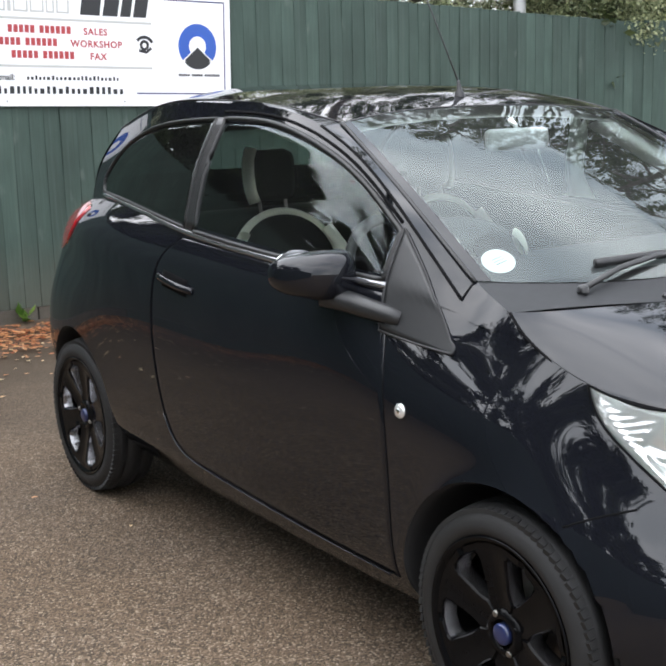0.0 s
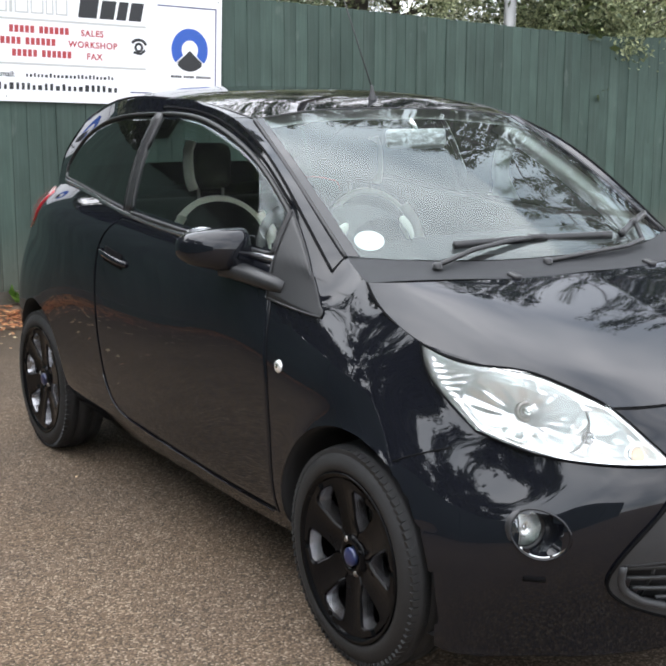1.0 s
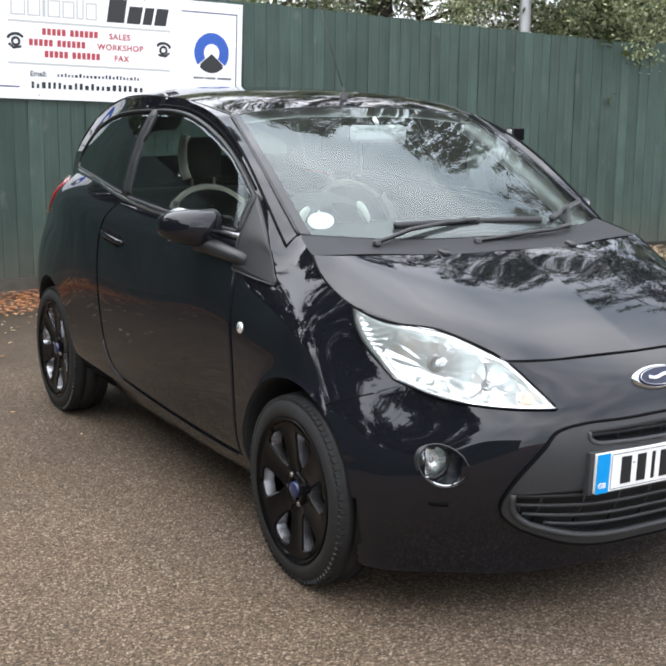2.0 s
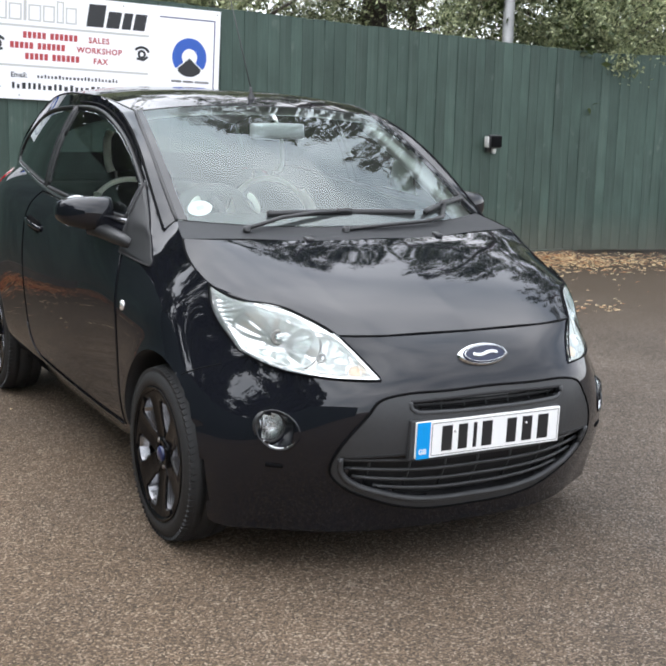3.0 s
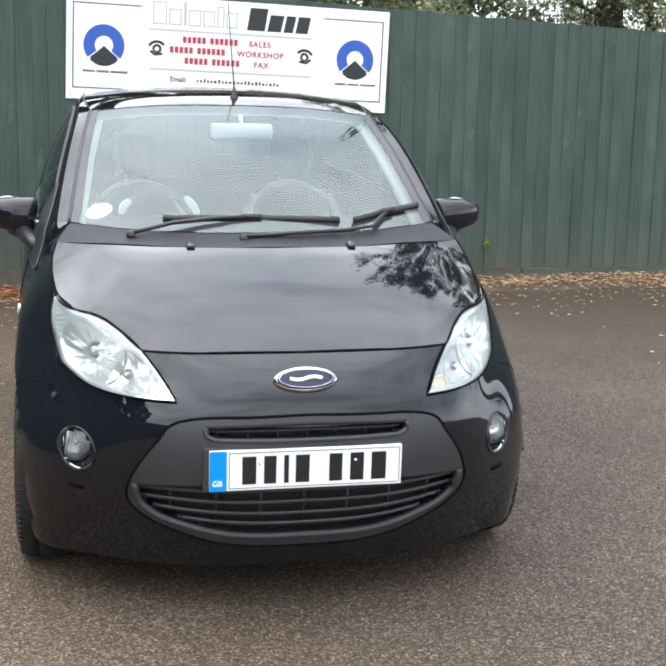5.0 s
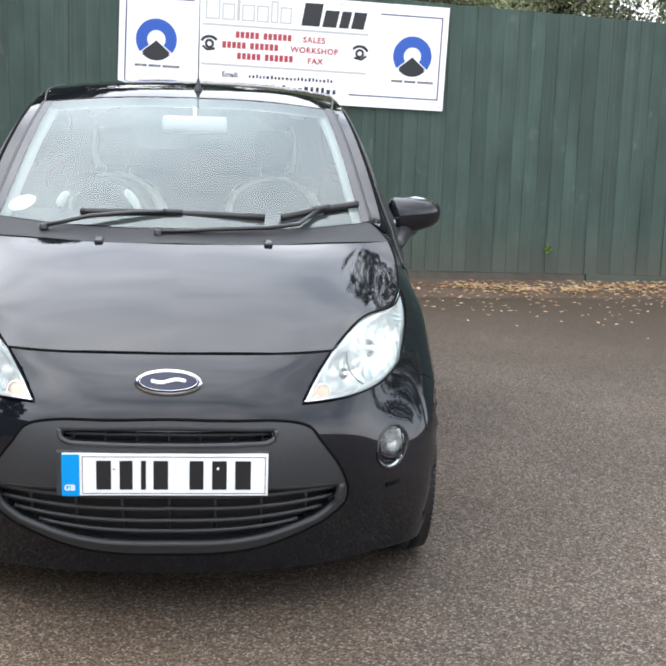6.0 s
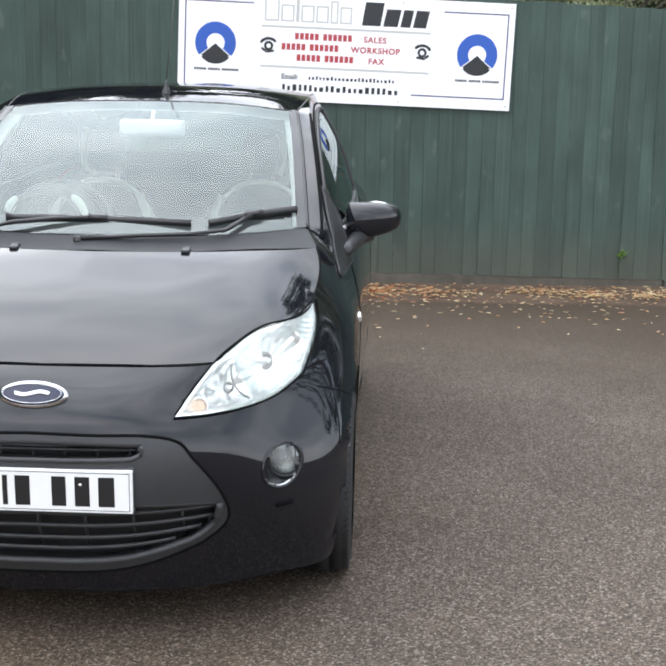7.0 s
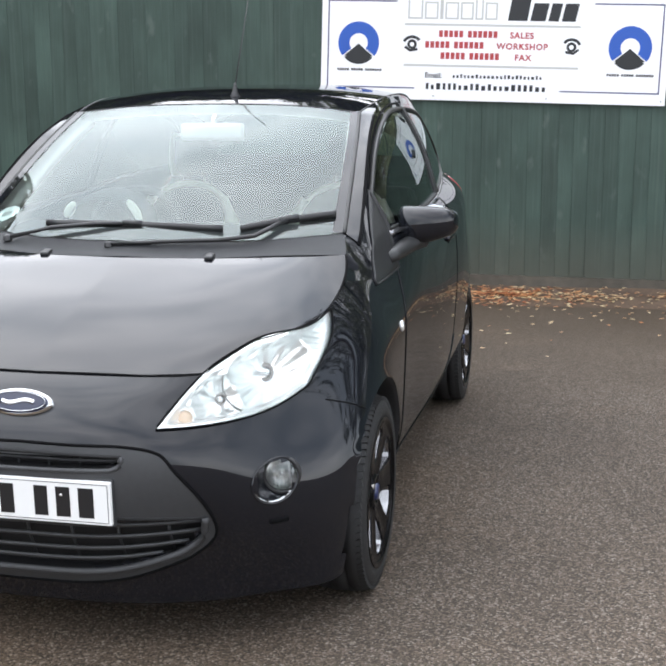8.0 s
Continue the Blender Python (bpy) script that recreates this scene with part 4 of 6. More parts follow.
# ---- car: frames, doors, side glass ----
for s in (1, -1):
    door, rim = laid("door", DOOR, "side", PAINT, car, s, 0.0009, 0.006, "gloss black front door")
    part("door_gap", tube(rim, 0.0013, 6, True), GAP, door)
    glass, rim = laid("side_window", DOORGLASS, "side", SIDEGLASS, car, s, 0.001, 0.003, "clear door window")
    glass.visible_shadow = False
    part("window_seal", tube(rim, 0.009, 6, True), RUBBER, glass)
    belt_pts = [Vector(cast(a, b, "side", s)[0]) for a, b in curve([(0.46, 0.998), (0.9, 1.012), (1.40, 1.040), (1.8, 1.076), (2.10, 1.097), (2.27, 1.104)], 50)]
    part("belt_moulding", tube(belt_pts, 0.010, 8), BELTTRIM, car)
    qg, rim = laid("quarter_window", QUARTER, "side", PRIVACY, car, s, 0.001, 0.003, "dark tinted rear quarter window")
    part("window_seal", tube(rim, 0.007, 6, True), RUBBER, qg)
    laid("door_pillar_trim", coons([(1.405, 1.052), (1.460, 1.056)], [(1.434, 1.382), (1.481, 1.382)], [(1.405, 1.052), (1.434, 1.382)], [(1.460, 1.056), (1.481, 1.382)], 6, 14), "side", TRIM, car, s, 0.005, 0.008, "black plastic door pillar cover")
    line_on([(0.49, 1.142), (0.64, 1.231), (0.90, 1.335), (1.18, 1.391), (1.46, 1.402)], "side", s, 0.0045, GAP, "door_frame_gap", door, n=30, offset=0.001)
    sail, rim = laid("sail_panel", SAIL, "side", SAILMAT, car, s, 0.004, 0.009, "matt black triangular mirror panel")
    part("edge_bead", tube(rim, 0.003, 6, True), TRIM, sail)
    # pull handle with its cup
    hy, hz = 1.430, 0.896
    hp = [cast(hy + dy, hz + 0.12 * dy, "side", s) for dy in np.linspace(-0.110, 0.110, 14)]
    bow = [p + n * (0.002 + 0.017 * max(0.0, math.sin(math.pi * i / 13)) ** 0.6) for i, (p, n) in enumerate(hp)]
    part("door_handle", tube(bow, 0.011, 8, False, 0.6, [n for _, n in hp]), PAINT, door, "black pull handle")
    part("handle_cup", tube([p + n * 0.001 for p, n in hp[2:12]], 0.026, 10, False, 0.12, [n for _, n in hp[2:12]]), GAP, door)
    # rounded lower edge of the door and the sill below it
    line_on([(0.42, 0.281), (0.70, 0.285), (1.05, 0.310), (1.34, 0.334), (1.46, 0.364), (1.54, 0.465)], "side", s, 0.0045, PAINT, "door_lower_edge", door, n=40, offset=0.003)
    # side repeater
    p, n = cast(0.326, 0.726, "side", s)
    rep = part("side_repeater", lathe([(0.0, 0.018), (0.003, 0.018), (0.006, 0.014), (0.0075, 0.008), (0.008, 0)], 24), LAMPTRIM, car, "small round clear side repeater", at=Matrix.Translation(p) @ n.to_track_quat("X", "Z").to_matrix().to_4x4())
    part("bulb", lathe([(0.0075, 0.007), (0.0095, 0.004), (0.010, 0)], 12), REFLECT, rep)
    # wheel arch edge and liner
    for hub in (HUB_F, HUB_R):
        bm = bmesh.new()
        rings = []
        for a in np.linspace(radians(-14), radians(194), 70):
            y, z = hub[0] + ARCH * math.cos(a), hub[1] + ARCH * math.sin(a)
            p, n = cast(hub[0] + (ARCH + 0.004) * math.cos(a), hub[1] + (ARCH + 0.004) * math.sin(a), "side", s)
            x = abs(p.x)
            rings.append([bm.verts.new((s * q, yy, zz)) for q, yy, zz in ((x - 0.002, hub[0] + (ARCH + 0.002) * math.cos(a), hub[1] + (ARCH + 0.002) * math.sin(a)), (x - 0.004, y, z), (x - 0.012, hub[0] + (ARCH - 0.006) * math.cos(a), hub[1] + (ARCH - 0.006) * math.sin(a)), (x - 0.06, y, z), (0.46, y, z))])
        for a, b in zip(rings, rings[1:]):
            for k in range(4):
                bm.faces.new((a[k], a[k + 1], b[k + 1], b[k]))
        part("wheel_arch_liner", bm, DARK, car, "black wheel arch liner")
    # seam between bumper and wing
    line_on([(-0.305, 0.640), (-0.24, 0.615), (-0.19, 0.590)], "side", s, 0.0025, n=12)
    # tail lamp
    tl, rim = laid("tail_lamp", coons([(2.505, 0.898), (2.59, 0.885), (2.66, 0.90)], [(2.310, 1.054), (2.41, 1.068), (2.50, 1.058)], [(2.505, 0.898), (2.370, 0.960), (2.310, 1.054)], [(2.66, 0.90), (2.60, 0.99), (2.50, 1.058)], 10, 14), "side", REDLENS, car, s, 0.005, 0.010, "red tail lamp")

# floor, so that no light comes up through the car
edge = curve(LOW, 60) * np.array([0.97, 1, 1]) + np.array([0, 0, 0.012])
ring = np.r_[edge, mirrored(edge)[::-1][1:-1]]
place("underbody", mesh_of("underbody", ring, [tuple(range(len(ring)))], DARK, False), car, "dark underside")


# ---- car: nose ----
def opened(g2, view, holes, name, mat, parent, offset, deep, label):
    """A laid sheet with openings cut through it."""
    v, f, rim = lay(g2, view, 1, offset, deep)
    p = np.array([tuple(q) for q in v])
    c = np.array([p[list(q)].mean(0) for q in f])
    out = np.zeros(len(f), bool)
    for h in holes:
        out |= inside(c[:, 0], c[:, 2], h)
    keep = [q for q, o in zip(f, out) if not o]
    bm = bmesh.new()
    vs = [bm.verts.new(p) for p in v]
    for q in keep:
        bm.faces.new([vs[k] for k in q])
    bmesh.ops.delete(bm, geom=[x for x in bm.verts if not x.link_faces], context="VERTS")
    bmesh.ops.recalc_face_normals(bm, faces=bm.faces)
    return part(name, bm, mat, parent, label), rim


fine = coons([(-0.405, 0.298), (-0.25, 0.240), (0, 0.218), (0.25, 0.240), (0.405, 0.298)], GRILLE_TOP,
             [(-0.405, 0.298), (-0.472, 0.368), (-0.462, 0.43), (-0.387, 0.548)], [(0.405, 0.298), (0.472, 0.368), (0.462, 0.43), (0.387, 0.548)], 130, 60)
grille, rim = opened(fine, "front", [outline(MOUTH), outline(SLOT)], "grille", MATTE, car, 0.006, 0.010, "matt dark grey plastic grille panel")
part("grille_edge", tube(rim, 0.004, 6, True), GAP, grille)
for g2, rad in ((MOUTH, 0.010), (SLOT, 0.007)):
    o = outline(g2)
    ps = [cast(a, b, "front") for a, b in np.r_[g2[::-1, 0], g2[0, 1:], g2[1:, -1]]]
    part("opening_rim", tube([p + n * 0.004 for p, n in ps], rad, 8), MATTE, grille)
    ps = [cast(a, b, "front") for a, b in g2[-1]]
    part("opening_edge", tube([p + n * 0.003 for p, n in ps], 0.0055, 8), DARK, grille)
    back = g2.copy()
    v = [cast(a, b, "front")[0] + Vector((0, 0.055, 0)) for a, b in back.reshape(-1, 2)]
    place("opening_back", mesh_of("opening_back", v, grid_faces(*g2.shape[:2]), DARK), grille)
    oo = [cast(a, b, "front")[0] for a, b in o]
    wall_v = [p for p in oo] + [p + Vector((0, 0.055, 0)) for p in oo]
    m = len(oo)
    place("opening_wall", mesh_of("opening_wall", wall_v, [(k, (k + 1) % m, m + (k + 1) % m, m + k) for k in range(m)], DARK), grille)


def slat(z0, bow, xmax, parent, rad=0.0036, back=0.012):
    xs = np.linspace(-xmax, xmax, 31)
    pts = []
    for x in xs:
        z = z0 + bow * (x / 0.44) ** 2
        p, n = cast(x, z, "front")
        pts.append(p + Vector((0, back, 0)))
    part("slat", tube(pts, rad, 6, False, 1.6), MATTE, parent)


slat(0.395, 0.004, 0.450, grille)
slat(0.358, 0.014, 0.440, grille)
slat(0.320, 0.026, 0.405, grille)
slat(0.286, 0.040, 0.340, grille)
slat(0.564, 0.000, 0.262, grille, 0.0026, 0.020)
for x in np.arange(-0.24, 0.25, 0.08):
    p0, p1 = cast(x, 0.545, "front")[0], cast(x, 0.582, "front")[0]
    part("strut", tube([p0 + Vector((0, 0.026, 0)), p1 + Vector((0, 0.026, 0))], 0.003, 6), MATTE, grille)
for x in np.arange(-0.36, 0.37, 0.12):
    zt, zb = 0.424, 0.275 + 0.25 * x * x
    p0, p1 = cast(x, zb, "front")[0], cast(x, zt, "front")[0]
    part("strut", tube([p0 + Vector((0, 0.030, 0)), (p0 + p1) / 2 + Vector((0, 0.02, 0)), p1 + Vector((0, 0.030, 0))], 0.004, 6), MATTE, grille)

# number plate; its characters are plain blocks
plate_at = pose(-0.006, -0.752, 0.467, 2.5, 0, 0)
bm = box((-0.26, -0.003, -0.0555), (0.26, 0.010, 0.0555), 0.0025)
plate = part("number_plate", bm, PLATE, car, "white number plate with black characters and a blue band", False, plate_at)
part("blue_band", box((-0.2595, -0.0045, -0.055), (-0.215, -0.002, 0.055)), PLATE_BLUE, plate, smooth=False)
part("plate_holder", box((-0.275, 0.008, -0.062), (0.262, 0.03, 0.060), 0.004), MATTE, plate, smooth=False)
for a, b, c, d in ((-0.208, 0.253, 0.048, 0.0495), (-0.208, 0.253, -0.0495, -0.048), (-0.2085, -0.207, -0.049, 0.049), (0.252, 0.2535, -0.049, 0.049)):
    part("border_line", box((a, -0.0036, c), (b, -0.0028, d)), INK, plate, smooth=False)
for x, w in ((-0.155, 0.050), (-0.099, 0.044), (-0.0555, 0.017), (-0.012, 0.050), (0.078, 0.048), (0.136, 0.050), (0.196, 0.054)):
    part("character_block", box((x - w * 0.37, -0.0042, -0.0385), (x + w * 0.37, -0.0028, 0.0385), 0.0006), INK, plate, smooth=False)
cu = bpy.data.curves.new("letters", "FONT")
cu.body, cu.size, cu.extrude, cu.offset = "GB", 0.021, 0.0004, 0.0006
letters_ob = new("letters", cu)
letters = bpy.data.meshes.new_from_object(letters_ob)
bpy.data.objects.remove(letters_ob)
letters.materials.append(PLATE)
place("band_letters", letters, plate, "white country letters", Matrix.Translation((-0.253, -0.0050, -0.040)) @ pose(0, 0, 0, 90))
for x, z in ((-0.128, 0.018), (0.132, 0.018)):
    part("screw", lathe([(-0.0025, 0.0), (-0.0025, 0.0035), (0.0, 0.004)], 12, "y"), LAMPTRIM, plate, at=pose(x, -0.003, z))


# oval badge
def oval(rx, rz, y0, y1, bulge=0.0, n=48, rings=6):
    bm = bmesh.new()
    prev = None
    levels = [(1.0, y1)] + [(1.0 - 0.06, y0)] + [(0.94 * (1 - k / rings), y0 - bulge * (1 - (1 - k / rings) ** 2)) for k in range(1, rings)]
    for q, y in levels:
        row = [bm.verts.new((rx * q * math.cos(k * math.tau / n), y, rz * q * math.sin(k * math.tau / n))) for k in range(n)]
        if prev:
            for k in range(n):
                bm.faces.new((prev[k], prev[(k + 1) % n], row[(k + 1) % n], row[k]))
        prev = row
    bm.faces.new(prev)
    bmesh.ops.recalc_face_normals(bm, faces=bm.faces)
    return bm


badge_at = pose(-0.002, -0.690, 0.692, -28, 0, 0)
badge = part("badge", oval(0.088, 0.036, -0.010, 0.004, 0.004), CHROME, car, "chrome-edged dark blue oval badge", True, badge_at)
part("badge_field", oval(0.081, 0.030, -0.0145, -0.006, 0.002), BADGE, badge)
part("badge_line", tube([(0.073 * math.cos(a), -0.0168, 0.0245 * math.sin(a)) for a in np.linspace(0, math.tau, 60)[:-1]], 0.0012, 6, True), CHROME, badge)
part("badge_mark", tube([(x, -0.0172, 0.004 * math.sin(x * 75)) for x in np.linspace(-0.044, 0.044, 30)], 0.0062, 8, False, 0.35, [(0, 1, 0)] * 30), CHROME, badge)


def lamp_side(s):
    """A headlamp unit: bowl, trim, bulbs and the clear cover."""
    flip = np.array([s, 1.0])
    unit, rim = laid("headlamp", LIGHT * flip, "front", LENS, car, 1, 0.007, 0.007, "large clear almond-shaped headlamp", True)
    nu = LIGHT.shape[1]
    part("lamp_seal", tube(rim[:nu + 15], 0.0026, 6), GAP, unit)
    edge = [Vector(p) for p in curve([tuple(rim[k]) for k in (list(range(nu + 14, nu * 2 + 14, 4)) + [nu * 2 + 13])], 60)]
    part("lamp_seal", tube(edge, 0.0026, 8, False, 1.0), GAP, unit)
    # inner bowl: a bright rim under the cover, then three dished reflectors with creases between them
    nv, nu = LAMP_FINE.shape[:2]
    inward = Vector((-0.36 * s, 0.75, -0.55)).normalized()
    far = depth_in(LAMP_FINE.reshape(-1, 2), outline(LAMP_FINE))
    dishes = ((0.560, 0.738, 0.088, 0.046), (0.470, 0.690, 0.066, 0.036), (0.402, 0.657, 0.036, 0.020))
    v = []
    for j in range(nv):
        for i in range(nu):
            a, b = LAMP_FINE[j, i] * flip
            p, n = cast_soft(a, b)
            e = min(1, max(0, (far[j * nu + i] - 0.007) / 0.016))
            sink = 0.006
            for cx, cz, r, deep in dishes:
                q = math.hypot(abs(a) - cx, b - cz) / r
                sink = max(sink, deep * (1 - q * q))
            # facets that fan out round the two bulbs, ribs in the outer corner
            q = math.hypot(abs(a) - 0.560, b - 0.738) / 0.088
            q2 = math.hypot(abs(a) - 0.470, b - 0.690) / 0.066
            flute = 0.0
            if 0.30 < q < 0.96:
                flute = 0.0015 * math.sin(13 * math.atan2(b - 0.738, abs(a) - 0.560)) * math.sin(math.pi * (q - 0.30) / 0.66)
            elif 0.30 < q2 < 0.95 and q > 1.0:
                flute = 0.0011 * math.sin(9 * math.atan2(b - 0.690, abs(a) - 0.470)) * math.sin(math.pi * (q2 - 0.30) / 0.65)
            if q > 1.0 and abs(a) > 0.59:
                flute = 0.0026 * math.sin((b + 0.5 * abs(a)) * math.tau / 0.0125)
            v.append(p + n * 0.0026 + inward * (e * e * (3 - 2 * e) * (sink - flute)))
    place("bowl", mesh_of("bowl", v, grid_faces(nv, nu), LAMPTRIM), unit, "silver lamp bowl")
    # bright rim of the main dish, where it lies inside the lamp
    border = shrunk(outline(LAMP_FINE), 0.012)
    for cx, cz, r, _ in dishes[:1]:
        ang = np.linspace(0, math.tau, 120)
        ok = inside(cx + r * np.cos(ang), cz + r * np.sin(ang), border)
        runs, run = [], []
        for t0, good in zip(ang, ok):
            if good:
                run.append(t0)
            elif run:
                runs.append(run)
                run = []
        for run in runs + [run]:
            if len(run) > 8:
                q = [cast_soft((cx + r * math.cos(t0)) * s, cz + r * math.sin(t0)) for t0 in run]
                part("dish_rim", tube([p + inward * 0.006 for p, _ in q], 0.0026, 6), STEEL, unit)
    # main bulb with its shield, second bulb, and indicator behind an amber cap
    for a, b, r, mat_b in ((0.560, 0.738, 0.026, REFLECT), (0.472, 0.692, 0.016, REFLECT), (0.402, 0.659, 0.021, AMBER)):
        p, n = cast(a * s, b, "front")
        d = (n * 0.8 + Vector((0, -0.8, 0.1))).normalized()
        deep = {0.026: 0.032, 0.016: 0.024, 0.021: 0.013}[r]
        m = Matrix.Translation(p - d * deep) @ d.to_track_quat("X", "Z").to_matrix().to_4x4()
        if mat_b is AMBER:
            part("indicator", lathe([(-0.012, 0.85 * r), (0.0, 0.86 * r), (0.006, 0.70 * r), (0.010, 0.40 * r), (0.0115, 0)], 24), mat_b, unit, "amber indicator bulb", at=m)
            part("indicator_ring", lathe([(-0.012, 0.88 * r), (0.003, 0.90 * r), (0.005, 1.05 * r), (-0.006, 1.15 * r)], 24), REFLECT, unit, at=m)
            continue
        part("bulb_socket", lathe([(-0.022, 0.9 * r), (-0.006, 0.95 * r), (-0.002, 0.80 * r), (-0.004, 0.55 * r), (-0.012, 0.50 * r)], 28), STEEL, unit, at=m)
        part("bulb", lathe([(-0.02, 0.36 * r), (0.018, 0.36 * r), (0.024, 0.26 * r), (0.027, 0)], 16), mat_b, unit, at=m)


def fog_side(s):
    p, n = cast(0.607 * s, 0.480, "front")
    d = (n * 0.30 + Vector((0, -1, 0))).normalized()
    q = d.to_track_quat("X", "Z").to_matrix().to_4x4()
    ring = [cast(a * s, b, "front") for a, b in FOGS]
    fog = part("fog_lamp", tube([pp + nn * 0.001 for pp, nn in ring], 0.0032, 8, True), PAINT, car, "round fog lamp in a gloss black recess")
    inner = [Vector((0.608 * s, -0.468, 0.481)) + q.to_3x3() @ Vector((0, 0.042 * math.cos(k * math.tau / 32), 0.042 * math.sin(k * math.tau / 32))) for k in range(32)]
    order = sorted(range(32), key=lambda k: math.atan2(inner[k].z - 0.481, (inner[k].x - 0.606 * s)))
    outer = sorted(range(32), key=lambda k: math.atan2(ring[k][0].z - 0.481, (ring[k][0].x - 0.607 * s)))
    vs = [ring[k][0] for k in outer] + [inner[k] for k in order]
    place("recess", mesh_of("recess", vs, [(k, (k + 1) % 32, 32 + (k + 1) % 32, 32 + k) for k in range(32)], PAINT), fog, "gloss black recess")
    m = Matrix.Translation((0.608 * s, -0.482, 0.483)) @ q @ Matrix.Scale(1.12, 4)
    part("lamp_ring", lathe([(-0.02, 0.046), (0.006, 0.045), (0.010, 0.041), (0.004, 0.036)], 32), TRIM, fog, at=m)
    part("reflector", lathe([(-0.022, 0.0), (-0.019, 0.012), (-0.010, 0.027), (0.004, 0.0385)], 32), FOGWHITE, fog, at=m)
    part("bulb_shield", lathe([(-0.020, 0.006), (-0.004, 0.0075), (0.0, 0.005), (0.001, 0)], 16), CHROME, fog, at=m)
    part("cover", lathe([(0.004, 0.039), (0.010, 0.034), (0.014, 0.018), (0.015, 0)], 32), FOGLENS, fog, at=m)
    for k in range(-3, 4):
        h = 0.9 * math.sqrt(0.034 ** 2 - (0.009 * k) ** 2)
        part("flute", tube([(0.0105, 0.009 * k, -h), (0.0150 - 0.00012 * k * k, 0.009 * k, 0.0), (0.0105, 0.009 * k, h)], 0.0006, 5), CHROME, fog, at=m)
    # chrome arc stands in for the crescent highlight low in the gloss recess
    arc = [cast((0.603 + 0.043 * math.cos(a)) * s, 0.478 + 0.052 * math.sin(a), "front") for a in np.linspace(radians(190), radians(325), 16)]
    part("recess_glint", tube([pp - nn * 0.004 for pp, nn in arc], 0.0045, 8, False, 0.7), CHROME, fog, "bright highlight along the lower edge of the recess")
    # small moulding under the lamp
    e = [cast(a * s, b, "front") for a, b in ((0.590, 0.372), (0.612, 0.372), (0.630, 0.374))]
    part("bumper_inset", tube([pp + nn * 0.001 for pp, nn in e], 0.007, 6, False, 0.5, [nn for _, nn in e]), GAP, car)


for s in (1, -1):
    lamp_side(s)
    fog_side(s)


